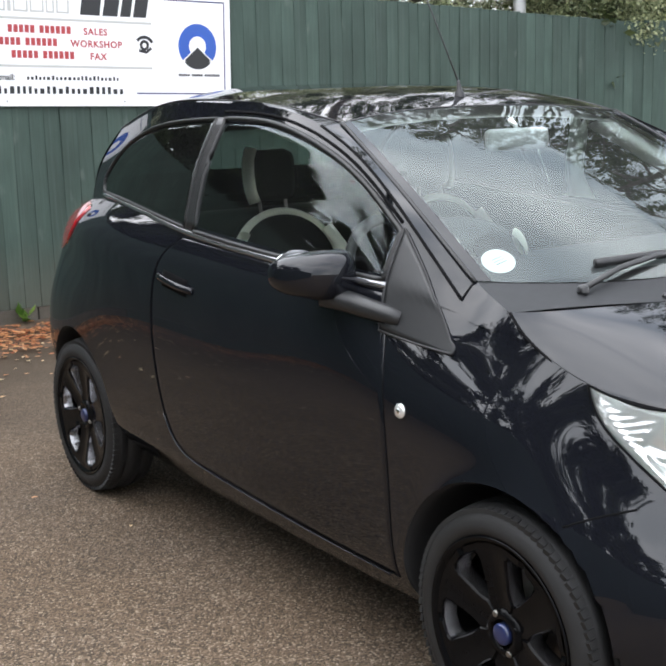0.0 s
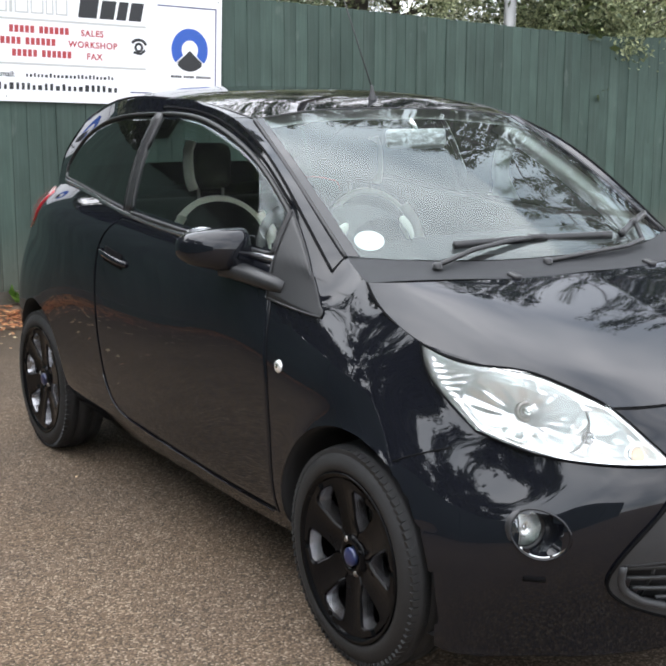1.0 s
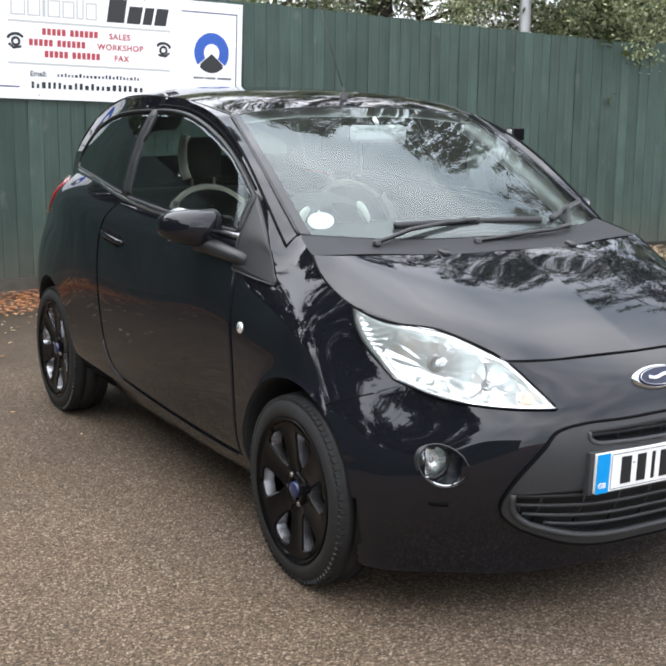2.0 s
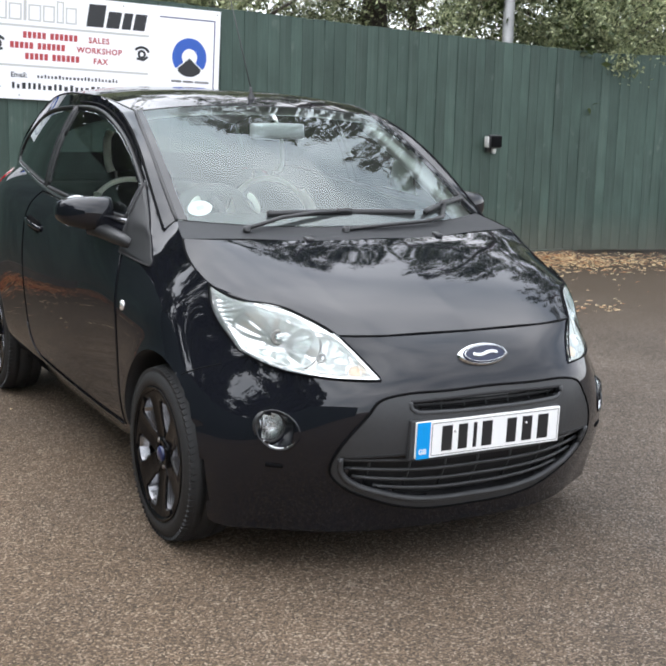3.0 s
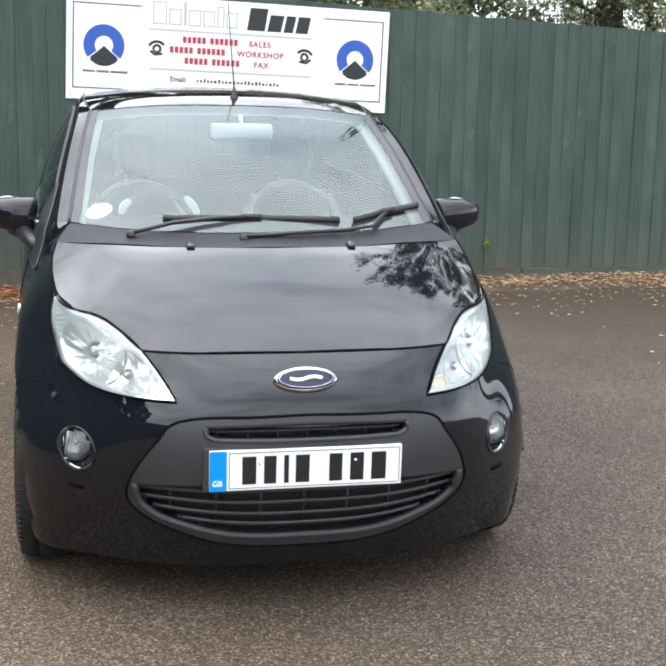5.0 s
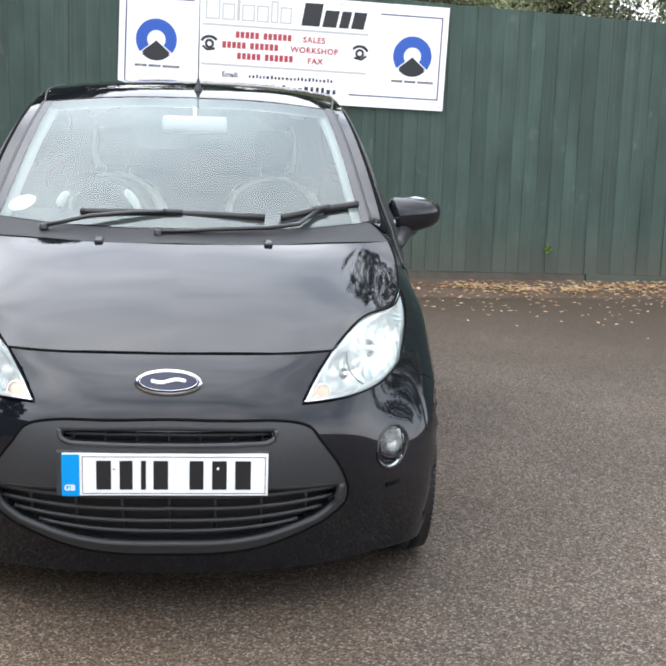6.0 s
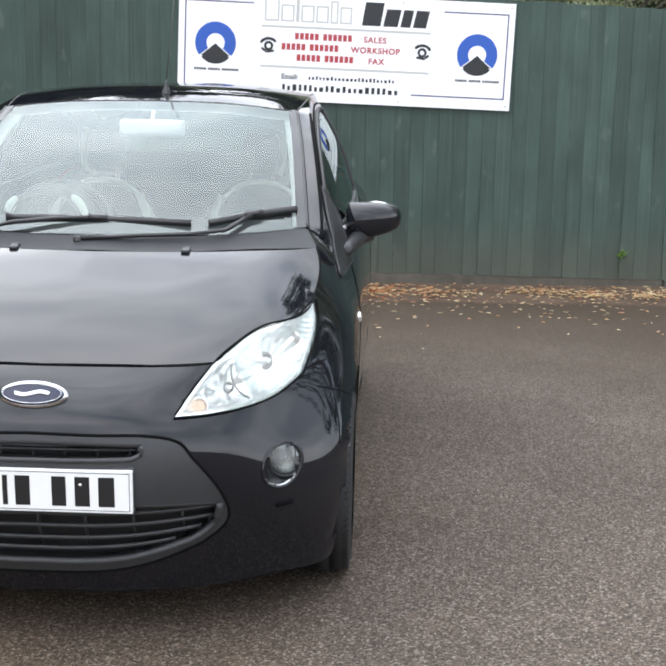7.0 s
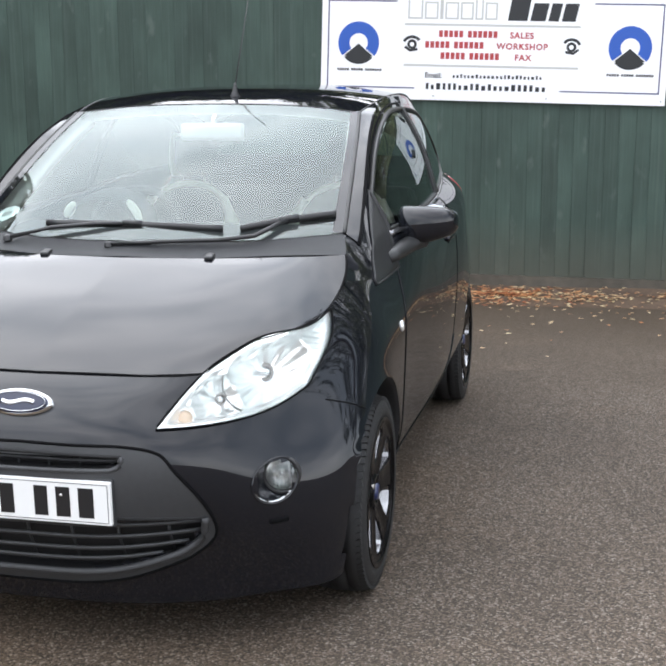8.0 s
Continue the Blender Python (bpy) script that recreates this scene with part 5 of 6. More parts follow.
# ---- car: wheels ----
def wheel(parent_at, flip):
    w = place("wheel", None, car, "black alloy wheel with low tyre", parent_at)
    w.empty_display_size = 0.05
    tw = 0.089
    tyre = lathe([(-tw + 0.02, 0.212), (-tw, 0.225), (-tw - 0.002, 0.245), (-tw + 0.010, 0.272), (-tw + 0.028, 0.286), (-0.035, 0.290), (-0.033, 0.284), (-0.027, 0.284), (-0.025, 0.291),
                  (0.025, 0.291), (0.027, 0.284), (0.033, 0.284), (0.035, 0.290), (tw - 0.028, 0.286), (tw - 0.010, 0.272), (tw + 0.002, 0.245), (tw + 0.001, 0.236), (tw, 0.228), (tw - 0.006, 0.221), (tw - 0.02, 0.214)], 90)
    t = part("tyre", tyre, TYRE, w, "low-profile black tyre")
    bm = bmesh.new()
    for k in range(84):
        a = k * math.tau / 84
        for x0, x1 in ((-0.082, -0.038), (0.038, 0.082)):
            r = bmesh.ops.create_cube(bm, size=1, matrix=Matrix.Rotation(a + (0.03 if x0 < 0 else 0), 4, "X") @ Matrix.Translation(((x0 + x1) / 2, 0, 0.2835)) @ Matrix.Rotation(0.25, 4, "Z") @ Matrix.Diagonal((x1 - x0, 0.0172, 0.011, 1)))
            for v in r["verts"]:
                if abs(v.co.x) > 0.068:
                    rr = math.hypot(v.co.y, v.co.z)
                    f = (rr - 0.008) / rr
                    v.co.y *= f
                    v.co.z *= f
    tagged(part("tread_block", bm, TYRE, t, smooth=False), kind="stuff")
    rim = lathe([(-0.085, 0.220), (-0.08, 0.206), (0.0, 0.197), (0.070, 0.204), (0.080, 0.212), (0.086, 0.221), (0.090, 0.223), (0.0908, 0.217), (0.085, 0.211), (0.078, 0.201), (0.045, 0.192), (-0.02, 0.186), (-0.06, 0.186)], 72)
    rm = part("rim", rim, RIM, w, "gloss black alloy rim")
    # six broad spokes that leave wedge-shaped slots with bare walls
    spoke_rows = ((0.030, 0.0148, 0.064), (0.055, 0.0272, 0.067), (0.078, 0.0388, 0.070), (0.086, 0.0362, 0.071), (0.105, 0.0352, 0.074), (0.135, 0.0385, 0.077), (0.165, 0.0420, 0.081),
                  (0.180, 0.0470, 0.083), (0.188, 0.0600, 0.084), (0.192, 0.0955, 0.085), (0.206, 0.1028, 0.086))
    for k in range(6):
        a = k * math.tau / 6 + radians(8)
        bm = bmesh.new()
        sect = []
        for r, hw, x in spoke_rows:
            sect.append([bm.verts.new((x - dx, c, math.sqrt(r * r - c * c))) for c, dx in ((-hw, 0.045), (-hw, 0.005), (-hw * 0.90, 0.0), (-hw * 0.4, 0.003), (0, 0.004), (hw * 0.4, 0.003), (hw * 0.90, 0.0), (hw, 0.005), (hw, 0.045))])
        for p, q in zip(sect, sect[1:]):
            for i in range(8):
                bm.faces.new((p[i], p[i + 1], q[i + 1], q[i]))
            bm.faces.new((p[8], p[0], q[0], q[8]))
        bmesh.ops.recalc_face_normals(bm, faces=bm.faces)
        part("spoke", bm, RIM, rm, at=Matrix.Rotation(a, 4, "X"), smooth=False)
        ring = []
        for r, hw, x in spoke_rows[2:10]:
            half = math.tau / 12 - math.asin(hw / r) - 0.012
            ring.append((max(half, 0.0), r + (0.002 if r < 0.1 else -0.002), x))
        loop = ring + [(-t0, r, x) for t0, r, x in ring[::-1]]
        bm = bmesh.new()
        flat_loop = [(x, r * math.sin(t0), r * math.cos(t0)) for t0, r, x in loop]
        rows_w = [[bm.verts.new((x - dx, y * k2, 0.140 + (z - 0.140) * k2)) for x, y, z in flat_loop] for dx, k2 in ((0.005, 1.0), (0.036, 0.84))]
        m = len(loop)
        for i in range(m):
            bm.faces.new((rows_w[0][i], rows_w[0][(i + 1) % m], rows_w[1][(i + 1) % m], rows_w[1][i]))
        bmesh.ops.recalc_face_normals(bm, faces=bm.faces)
        part("slot_wall", bm, RIMCUT, rm, "worn metal slot wall", smooth=False, at=Matrix.Rotation(a + math.tau / 12, 4, "X"))
    hub = part("hub", lathe([(0.02, 0.060), (0.060, 0.058), (0.072, 0.050), (0.074, 0.034), (0.068, 0.032)], 40), RIM, w)
    part("hub_cap", lathe([(0.062, 0.025), (0.076, 0.0245), (0.079, 0.021), (0.0805, 0.011), (0.081, 0)], 32), HUBBLUE, w, "blue centre cap")
    for k in range(4):
        a = k * math.tau / 4 + 0.5
        part("wheel_nut", lathe([(0.058, 0.009), (0.072, 0.009), (0.075, 0.006), (0.075, 0)], 6), STEEL if k % 2 else RIM, w, at=Matrix.Translation((0, 0.045 * math.cos(a), 0.045 * math.sin(a))))
    part("brake_disc", lathe([(-0.02, 0.05), (-0.02, 0.122), (-0.035, 0.124), (-0.035, 0.05)], 48), STEEL, w)
    bm = bmesh.new()
    sec = []
    for a in np.linspace(-0.45, 0.45, 10):
        sec.append([bm.verts.new((x, r * math.sin(a) * flip, r * math.cos(a))) for x, r in ((-0.055, 0.085), (0.006, 0.085), (0.010, 0.105), (0.004, 0.142), (-0.055, 0.146))])
    for p, q in zip(sec, sec[1:]):
        for i in range(5):
            bm.faces.new((p[i], p[(i + 1) % 5], q[(i + 1) % 5], q[i]))
    bm.faces.new(sec[0])
    bm.faces.new(sec[-1][::-1])
    bmesh.ops.recalc_face_normals(bm, faces=bm.faces)
    part("caliper", bm, RUST, w, "rusty brake caliper", smooth=False, at=Matrix.Rotation(radians(72) * flip, 4, "X"))
    # dark disc added inside the rim for the shaded hollow behind the spokes
    part("rim_shade_disc", lathe([(-0.06, 0.0), (-0.06, 0.19)], 32), DARK, w)
    return w


for x, y, turn, roll, flip in ((-0.697, -0.008, 180, 0, 1), (0.693, 0.0, 0, 25, -1), (-0.688, 2.30, 180, 40, 1), (0.688, 2.30, 0, 65, -1)):
    wheel(Matrix.Translation((x, y, 0.288)) @ Matrix.Rotation(radians(turn), 4, "Z") @ Matrix.Rotation(radians(roll), 4, "X"), flip)


# ---- car: door mirrors, wipers, aerial, jets ----
def mirror(s):
    m = place("door_mirror", None, car, "gloss black door mirror")
    m.empty_display_size = 0.05
    # housing: rounded shell, fat at the outer end
    rows = []
    n = 20
    for x, cy, cz, ry, rz in ((0.728, 0.622, 1.004, 0.034, 0.052), (0.733, 0.618, 1.004, 0.052, 0.066), (0.765, 0.612, 1.008, 0.061, 0.067), (0.81, 0.614, 1.013, 0.063, 0.062), (0.855, 0.625, 1.017, 0.060, 0.054),
                              (0.892, 0.641, 1.019, 0.050, 0.044), (0.912, 0.656, 1.019, 0.034, 0.030), (0.920, 0.664, 1.019, 0.012, 0.012)):
        rows.append([(x * s, cy + ry * np.sign(math.cos(a)) * abs(math.cos(a)) ** 0.75, cz + rz * np.sign(math.sin(a)) * abs(math.sin(a)) ** 0.62) for a in np.arange(n) * math.tau / n])
    g = loft(rows, n, 30)
    v = g.reshape(-1, 3)
    f = [(j * n + i, j * n + (i + 1) % n, (j + 1) * n + (i + 1) % n, (j + 1) * n + i) for j in range(29) for i in range(n)]
    f += [tuple(range(n)), tuple(29 * n + i for i in range(n))]
    me = mesh_of("housing", v, f, PAINT)
    place("housing", me, m, "gloss black mirror housing")
    gl = [(x * s, 0.690 - 0.02 * abs(x - 0.83), z) for x, z in [(0.832 + 0.078 * math.cos(a), 1.016 + 0.058 * math.sin(a)) for a in np.arange(24) * math.tau / 24]]
    place("mirror_glass", mesh_of("mirror_glass", gl + [(x, y - 0.003, z) for x, y, z in gl], [tuple(range(24)), tuple(range(47, 23, -1))] + [(i, (i + 1) % 24, 24 + (i + 1) % 24, 24 + i) for i in range(24)], MIRRORGLASS, False), m, "mirror glass")
    arm = tube([(0.805 * s, 0.612, 0.966), (0.780 * s, 0.585, 0.958), (0.764 * s, 0.540, 0.950), (0.752 * s, 0.490, 0.942), (0.738 * s, 0.440, 0.934), (0.722 * s, 0.395, 0.926)], 0.033, 12, False, 0.9, taper=0.75)
    part("arm", arm, SAILMAT, m, "matt black mirror arm")


for s in (1, -1):
    mirror(s)


def on_screen(x, f, lift=0.012):
    """A point on the windscreen, f of the way from foot to head."""
    y0 = 0.075 + 0.18 * (abs(x) / 0.61) ** 2
    y = y0 + f * (0.94 - y0)
    p, n = cast(x, y, "top")
    return p + n * lift, n


def wiper(pivot, tip_in, tip_out, via=()):
    w = place("wiper", None, car, "black windscreen wiper")
    w.empty_display_size = 0.05
    p0 = Vector(pivot)
    a, na = on_screen(*tip_in)
    b, nb = on_screen(*tip_out)
    mid = (a + b) / 2 + (na + nb).normalized() * 0.010
    blade = [a.lerp(b, t) + na.lerp(nb, t) * 0.004 * math.sin(math.pi * t) for t in np.linspace(0, 1, 14)]
    part("blade", tube(blade, 0.0088, 6, False, 1.4), TRIM, w)
    part("arm", tube([p0, *(via or (p0.lerp(mid, 0.35) + Vector((0, 0, 0.016)), p0.lerp(mid, 0.7) + Vector((0, 0, 0.012)))), mid], 0.0086, 6, False, 0.8), TRIM, w)
    part("pivot", lathe([(0, 0.014), (0.012, 0.013), (0.017, 0.007), (0.017, 0)], 16, "z"), TRIM, w, at=Matrix.Translation(p0 - Vector((0, 0, 0.008))))
    part("clip", tube([mid - (b - a).normalized() * 0.03, mid, mid + (b - a).normalized() * 0.03], 0.013, 6, False, 0.8), TRIM, w)


wiper((-0.425, 0.10, 1.002), (-0.318, 0.055), (0.262, 0.050))
wiper((-0.07, 0.055, 0.995), (0.315, 0.045), (0.575, 0.115), ((0.10, 0.062, 1.006), (0.27, 0.085, 1.012), (0.37, 0.118, 1.022)))
for x in (-0.245, 0.27):
    p, n = cast(x, -0.005, "top")
    bm = bm_box(bmesh.new(), (-0.013, -0.020, -0.003), (0.013, 0.020, 0.010), 0.005)
    part("washer_jet", bm, TRIM, car, at=Matrix.Translation(p) @ pose(0, 0, 0, 12))
p, n = cast(0.027, 1.068, "top")
aer = part("aerial", lathe([(-0.006, 0.017), (0.003, 0.0165), (0.016, 0.010), (0.030, 0.007), (0.042, 0.005), (0.05, 0)], 20, "z"), TRIM, car, "thin black roof aerial", at=Matrix.Translation(p) @ pose(0, 0, 0, -8))
part("rod", tube([(0, 0.0, 0.04), (0, 0.10, 0.28), (0, 0.20, 0.52)], 0.0028, 6, taper=0.55), TRIM, aer, "thin rod")

# ---- car: cabin ----
part("cabin_floor", box((-0.66, 0.15, 0.30), (0.66, 2.55, 0.33)), CARBIN, car)
dash = loft([[(x, 0.30 + 0.06 * (x / 0.6) ** 2, 0.985) for x in (-0.60, -0.3, 0, 0.3, 0.60)], [(x, 0.55, 1.00) for x in (-0.60, -0.3, 0, 0.3, 0.60)], [(x, 0.75, 0.965) for x in (-0.62, -0.3, 0, 0.3, 0.62)], [(x, 0.80, 0.85) for x in (-0.64, -0.3, 0, 0.3, 0.64)], [(x, 0.72, 0.45) for x in (-0.64, -0.3, 0, 0.3, 0.64)]], 24, 24)
place("dashboard", mesh_of("dashboard", dash.reshape(-1, 3), grid_faces(24, 24), CARBIN), car, "dark grey dashboard")
steer = place("steering_wheel", None, car, "dark steering wheel", Matrix.Translation((-0.33, 0.90, 0.93)) @ pose(0, 0, 0, 62, 0, 0))
part("steering_rim", tube([(0.18 * math.cos(a), 0.18 * math.sin(a), 0) for a in np.linspace(0, math.tau, 40)[:-1]], 0.016, 8, True), CARBIN, steer)
part("steering_hub", lathe([(-0.06, 0.05), (0.0, 0.065), (0.01, 0.05), (0.012, 0)], 24, "z"), CARBIN, steer)


cowl_rows = [[(-0.305 + 0.135 * k * math.cos(a), y, 0.985 + (h - 0.985) * math.sin(a)) for a in np.linspace(0, math.pi, 13)] for y, k, h in ((0.54, 0.90, 1.085), (0.58, 1.0, 1.105), (0.66, 1.0, 1.115), (0.76, 0.96, 1.105))]
hood = loft(cowl_rows, 30, 12)
cowl_hood = place("instrument_hood", mesh_of("instrument_hood", hood.reshape(-1, 3), grid_faces(12, 30), CARBIN), car, "dark arched instrument hood")
# cream ovals stand in for bright reflections at the front of the hood
for x, z, w, h, lean in ((-0.425, 1.046, 0.018, 0.032, -35), (-0.187, 1.046, 0.019, 0.044, 32)):
    bm = bmesh.new()
    bmesh.ops.create_uvsphere(bm, u_segments=20, v_segments=12, radius=1.0, matrix=Matrix.Translation((x, 0.565, z)) @ pose(0, 0, 0, 0, -lean, 0) @ Matrix.Diagonal((w, 0.007, h, 1)))
    part("hood_glint", bm, CREAM, cowl_hood, "cream oval in place of a glint on the instrument hood")


def seat(x):
    st = place("seat", None, car, "dark seat with cream edges and cream headrest")
    st.empty_display_size = 0.05
    n = 24
    rows = []
    for z, hw, y, th in ((0.50, 0.21, 1.38, 0.10), (0.70, 0.225, 1.46, 0.11), (0.90, 0.21, 1.54, 0.10), (1.00, 0.175, 1.575, 0.085), (1.05, 0.11, 1.59, 0.06), (1.066, 0.03, 1.595, 0.03)):
        rows.append([(x + hw * np.sign(math.cos(a)) * abs(math.cos(a)) ** 0.7, y + th * math.sin(a) * 0.6, z) for a in np.arange(n) * math.tau / n])
    g = loft(rows, n, 24)
    f = [(j * n + i, j * n + (i + 1) % n, (j + 1) * n + (i + 1) % n, (j + 1) * n + i) for j in range(23) for i in range(n)] + [tuple(23 * n + i for i in range(n))]
    place("backrest", mesh_of("backrest", g.reshape(-1, 3), f, FABRIC), st)
    part("piping", tube([(x + 0.205 * math.cos(a) * (1.06 if math.sin(a) < 0.3 else 1), 1.505 + 0.07 * math.sin(a), 0.87 + 0.195 * math.sin(a)) for a in np.linspace(-0.35, math.pi + 0.35, 40)], 0.015, 8), CREAM, st, "cream edge roll")
    for s2 in (-1, 1):
        part("bolster", tube([(x + s2 * 0.205, 1.40, 0.62), (x + s2 * 0.212, 1.455, 0.80), (x + s2 * 0.195, 1.50, 0.945), (x + s2 * 0.16, 1.525, 1.01)], 0.032, 10, taper=0.6), CREAM, st, "cream side bolster")
    hr = bm_box(bmesh.new(), (x - 0.085, 1.575, 1.10), (x + 0.085, 1.655, 1.27), 0.035)
    part("headrest", hr, FABRIC, st)
    for s2 in (math.copysign(1, x),):
        part("headrest_edge", tube([(x + s2 * 0.074, 1.600, 1.100), (x + s2 * 0.086, 1.606, 1.14), (x + s2 * 0.088, 1.612, 1.19), (x + s2 * 0.085, 1.616, 1.24), (x + s2 * 0.072, 1.618, 1.275)], 0.030, 12, False, 0.55, [(s2, 0, 0)] * 5), CREAM, st, "cream headrest side")
    part("headrest_post", tube([(x - 0.05, 1.60, 1.03), (x - 0.05, 1.61, 1.12)], 0.006, 8), STEEL, st)
    part("headrest_post", tube([(x + 0.05, 1.60, 1.03), (x + 0.05, 1.61, 1.12)], 0.006, 8), STEEL, st)
    part("cushion", bm_box(bmesh.new(), (x - 0.23, 0.95, 0.42), (x + 0.23, 1.45, 0.56), 0.05), FABRIC, st)


seat(-0.33)
seat(0.34)
part("rear_seat", bm_box(bmesh.new(), (-0.55, 2.10, 0.45), (0.55, 2.25, 1.02), 0.06), FABRIC, car, "dark rear bench")
im = place("rear_view_mirror", None, car, "white-faced interior mirror", Matrix.Translation((0.022, 0.80, 1.308)) @ pose(0, 0, 0, -6))
part("mirror_case", bm_box(bmesh.new(), (-0.118, -0.012, -0.031), (0.118, 0.022, 0.031), 0.014), PLATE, im)
part("mirror_stalk", tube([(0, 0.0, 0.02), (0, 0.01, 0.04), (0, 0.03, 0.06)], 0.007, 8), HEADLINER, im)
roof_in = roof_grid - np.array([0, 0, 0.035])
full = np.concatenate([roof_in, mirrored(roof_in)[::-1][1:]], 0)
place("headliner", mesh_of("headliner", full.reshape(-1, 3), grid_faces(full.shape[0], full.shape[1]), HEADLINER), car, "pale roof lining")
for s in (1, -1):
    rows = [[(x, y + 0.012, z - 0.022) for x, y, z in PILLAR], [(x - 0.040, y + 0.030, z - 0.030) for x, y, z in PILLAR], [(x - 0.020, y + 0.10, z - 0.05) for x, y, z in PILLAR]]
    inner = loft(rows, 30, 10) * np.array([s, 1, 1])
    place("pillar_trim", mesh_of("pillar_trim", inner.reshape(-1, 3), grid_faces(*inner.shape[:2]), HEADLINER), car, "pale inner pillar trim")
# paper discs on the inside of the glass
for x, y, rx, ry in ((-0.520, 0.283, 0.043, 0.030),):
    disc, prev = [], None
    for k in range(28):
        a = k * math.tau / 28
        u, w = rx * math.cos(a), ry * math.sin(a)
        q, n = cast(x + u, y + w * 1.25, "top")
        disc.append(q - n * 0.002)
    tax = place("permit_disc", mesh_of("permit_disc", disc + [p - Vector((0, 0, 0.001)) for p in disc], [tuple(range(28))] + [(i, (i + 1) % 28, 28 + (i + 1) % 28, 28 + i) for i in range(28)], STICKER, False), car, "round white paper disc on the glass")
    for dz in (-0.008, 0.0, 0.008):
        q0, n0 = cast(x - 0.014, y + dz, "top")
        q1, n1 = cast(x + 0.018, y + dz, "top")
        part("print_line", tube([q0 - n0 * 0.001, q1 - n1 * 0.001], 0.0012, 4), SIGNGREY, tax)


# ---- ground ----
def fence_y(x):
    return 5.49 + 0.06 * x


bm = bmesh.new()
bmesh.ops.create_grid(bm, x_segments=8, y_segments=8, size=400)
ground = part("ground", bm, ASPHALT, None, smooth=False)
tagged(ground, "worn brown-grey tarmac with pale chippings", "ground", kind="structure")

# strip of leaf mould at the fence foot, slightly raised
verts, faces = [], []
xs = np.linspace(-6, 5.7, 90)
for x in xs:
    for d, z in ((0.62, 0.001), (0.50, 0.010), (0.30, 0.026), (0.12, 0.040), (0.0, 0.050)):
        verts.append((x, fence_y(x) - d + (0.10 * noise.noise((x * 1.3, d * 4, 0)) if d > 0.2 else 0), z + (0.006 * noise.noise((x * 5, d * 9, 2)) if d < 0.6 else 0)))
faces = grid_faces(len(xs), 5)
verge = place("leaf_mould_strip", mesh_of("leaf_mould_strip", verts, faces, SOIL))
tagged(verge, "brown strip of soil and leaf mould along the fence", "soil", kind="structure")


def heap(name, spots, size, mat, label, category):
    """Fallen leaves: one mesh of small curled leaves."""
    v, f = [], []
    for x, y, z in spots:
        a, s = random.uniform(0, math.tau), random.uniform(0.6, 1.25) * size
        tilt, lean, curl = random.uniform(-0.5, 0.5), random.uniform(-0.5, 0.5), random.uniform(0.1, 0.45) * s
        b = len(v)
        for px, py, pz in ((-1, 0, 0), (-0.3, 0.5, 0.5), (0.5, 0.42, 0.5), (1.1, 0, 0), (0.5, -0.42, 0.6), (-0.3, -0.5, 0.6)):
            lx, ly = px * s, py * s
            v.append((x + lx * math.cos(a) - ly * math.sin(a), y + lx * math.sin(a) + ly * math.cos(a), z + 0.006 + max(0, pz * curl + lx * tilt * 0.3 + ly * lean * 0.3) + 0.002))
        f += [(b, b + 1, b + 2, b + 3), (b, b + 3, b + 4, b + 5)]
    ob = place(name, mesh_of(name, v, f, mat, False))
    return tagged(ob, label, category, kind="stuff")


rl = random.Random(5)
spots = []
# drifts of leaves blown against the fence foot
for _ in range(34):
    cx, cd = rl.uniform(-2.4, 5.4), rl.uniform(0.12, 0.42)
    for _ in range(rl.randint(20, 70)):
        x, d = rl.gauss(cx, 0.11), max(0.03, rl.gauss(cd, 0.045))
        spots.append((x, fence_y(x) - d, 0.045 * max(0, 1 - d / 0.6) + rl.uniform(0, 0.012)))
for _ in range(5200):
    x = rl.uniform(-5.5, 5.6)
    if 0.5 + noise.noise((x * 0.9, 3.1, 0)) * 0.9 < rl.random() * 0.9:
        continue
    d = min(abs(rl.gauss(0.30, 0.14)), 0.8)
    spots.append((x, fence_y(x) - d, 0.045 * max(0, 1 - d / 0.6)))
for _ in range(1500):
    x = rl.gauss(5.3, 0.75)
    d = abs(rl.gauss(0.55, 0.33))
    if x < 6.6:
        spots.append((x, 5.80 - 0.25 * max(0, x - 5.7) - d, 0.01))
for _ in range(380):
    x = rl.gauss(-0.2, 0.45)
    spots.append((x, fence_y(x) - abs(rl.gauss(0.45, 0.18)), 0.02))
for _ in range(60):
    spots.append((rl.gauss(3.6, 0.25), rl.gauss(3.2, 0.12), 0.0))
heap("leaf_litter", [p for p in spots if p[0] < 0.9 + 0.5 * math.sin(p[1] * 40)], 0.023, LITTER, "dry red-brown fallen leaves along the fence", "leaves")
heap("leaf_litter", [p for p in spots if p[0] >= 0.9 + 0.5 * math.sin(p[1] * 40)], 0.021, STRAW, "dry straw-coloured and brown fallen leaves along the fence", "leaves")
spots = []
for _ in range(520):
    x = rl.uniform(-4, 5.8)
    spots.append((x, fence_y(x) - 0.5 - abs(rl.gauss(0, 0.55)) * (1.4 if rl.random() < 0.3 else 0.8), 0.0))
for _ in range(60):
    spots.append((rl.uniform(-4, 5), rl.uniform(1.8, 4.4), 0.0))
heap("scattered_leaves", spots, 0.017, STRAW, "single pale dry leaves scattered on the tarmac", "leaves")

# ---- fence ----
fence = thing("fence", "tall close-boarded timber fence painted dark green", "fence", kind="structure")
fence_side = thing("fence", "dark green boarded fence running on past the corner", "fence", kind="structure")
fence_left = thing("fence", "dark green boarded fence closing the yard", "fence", kind="structure")


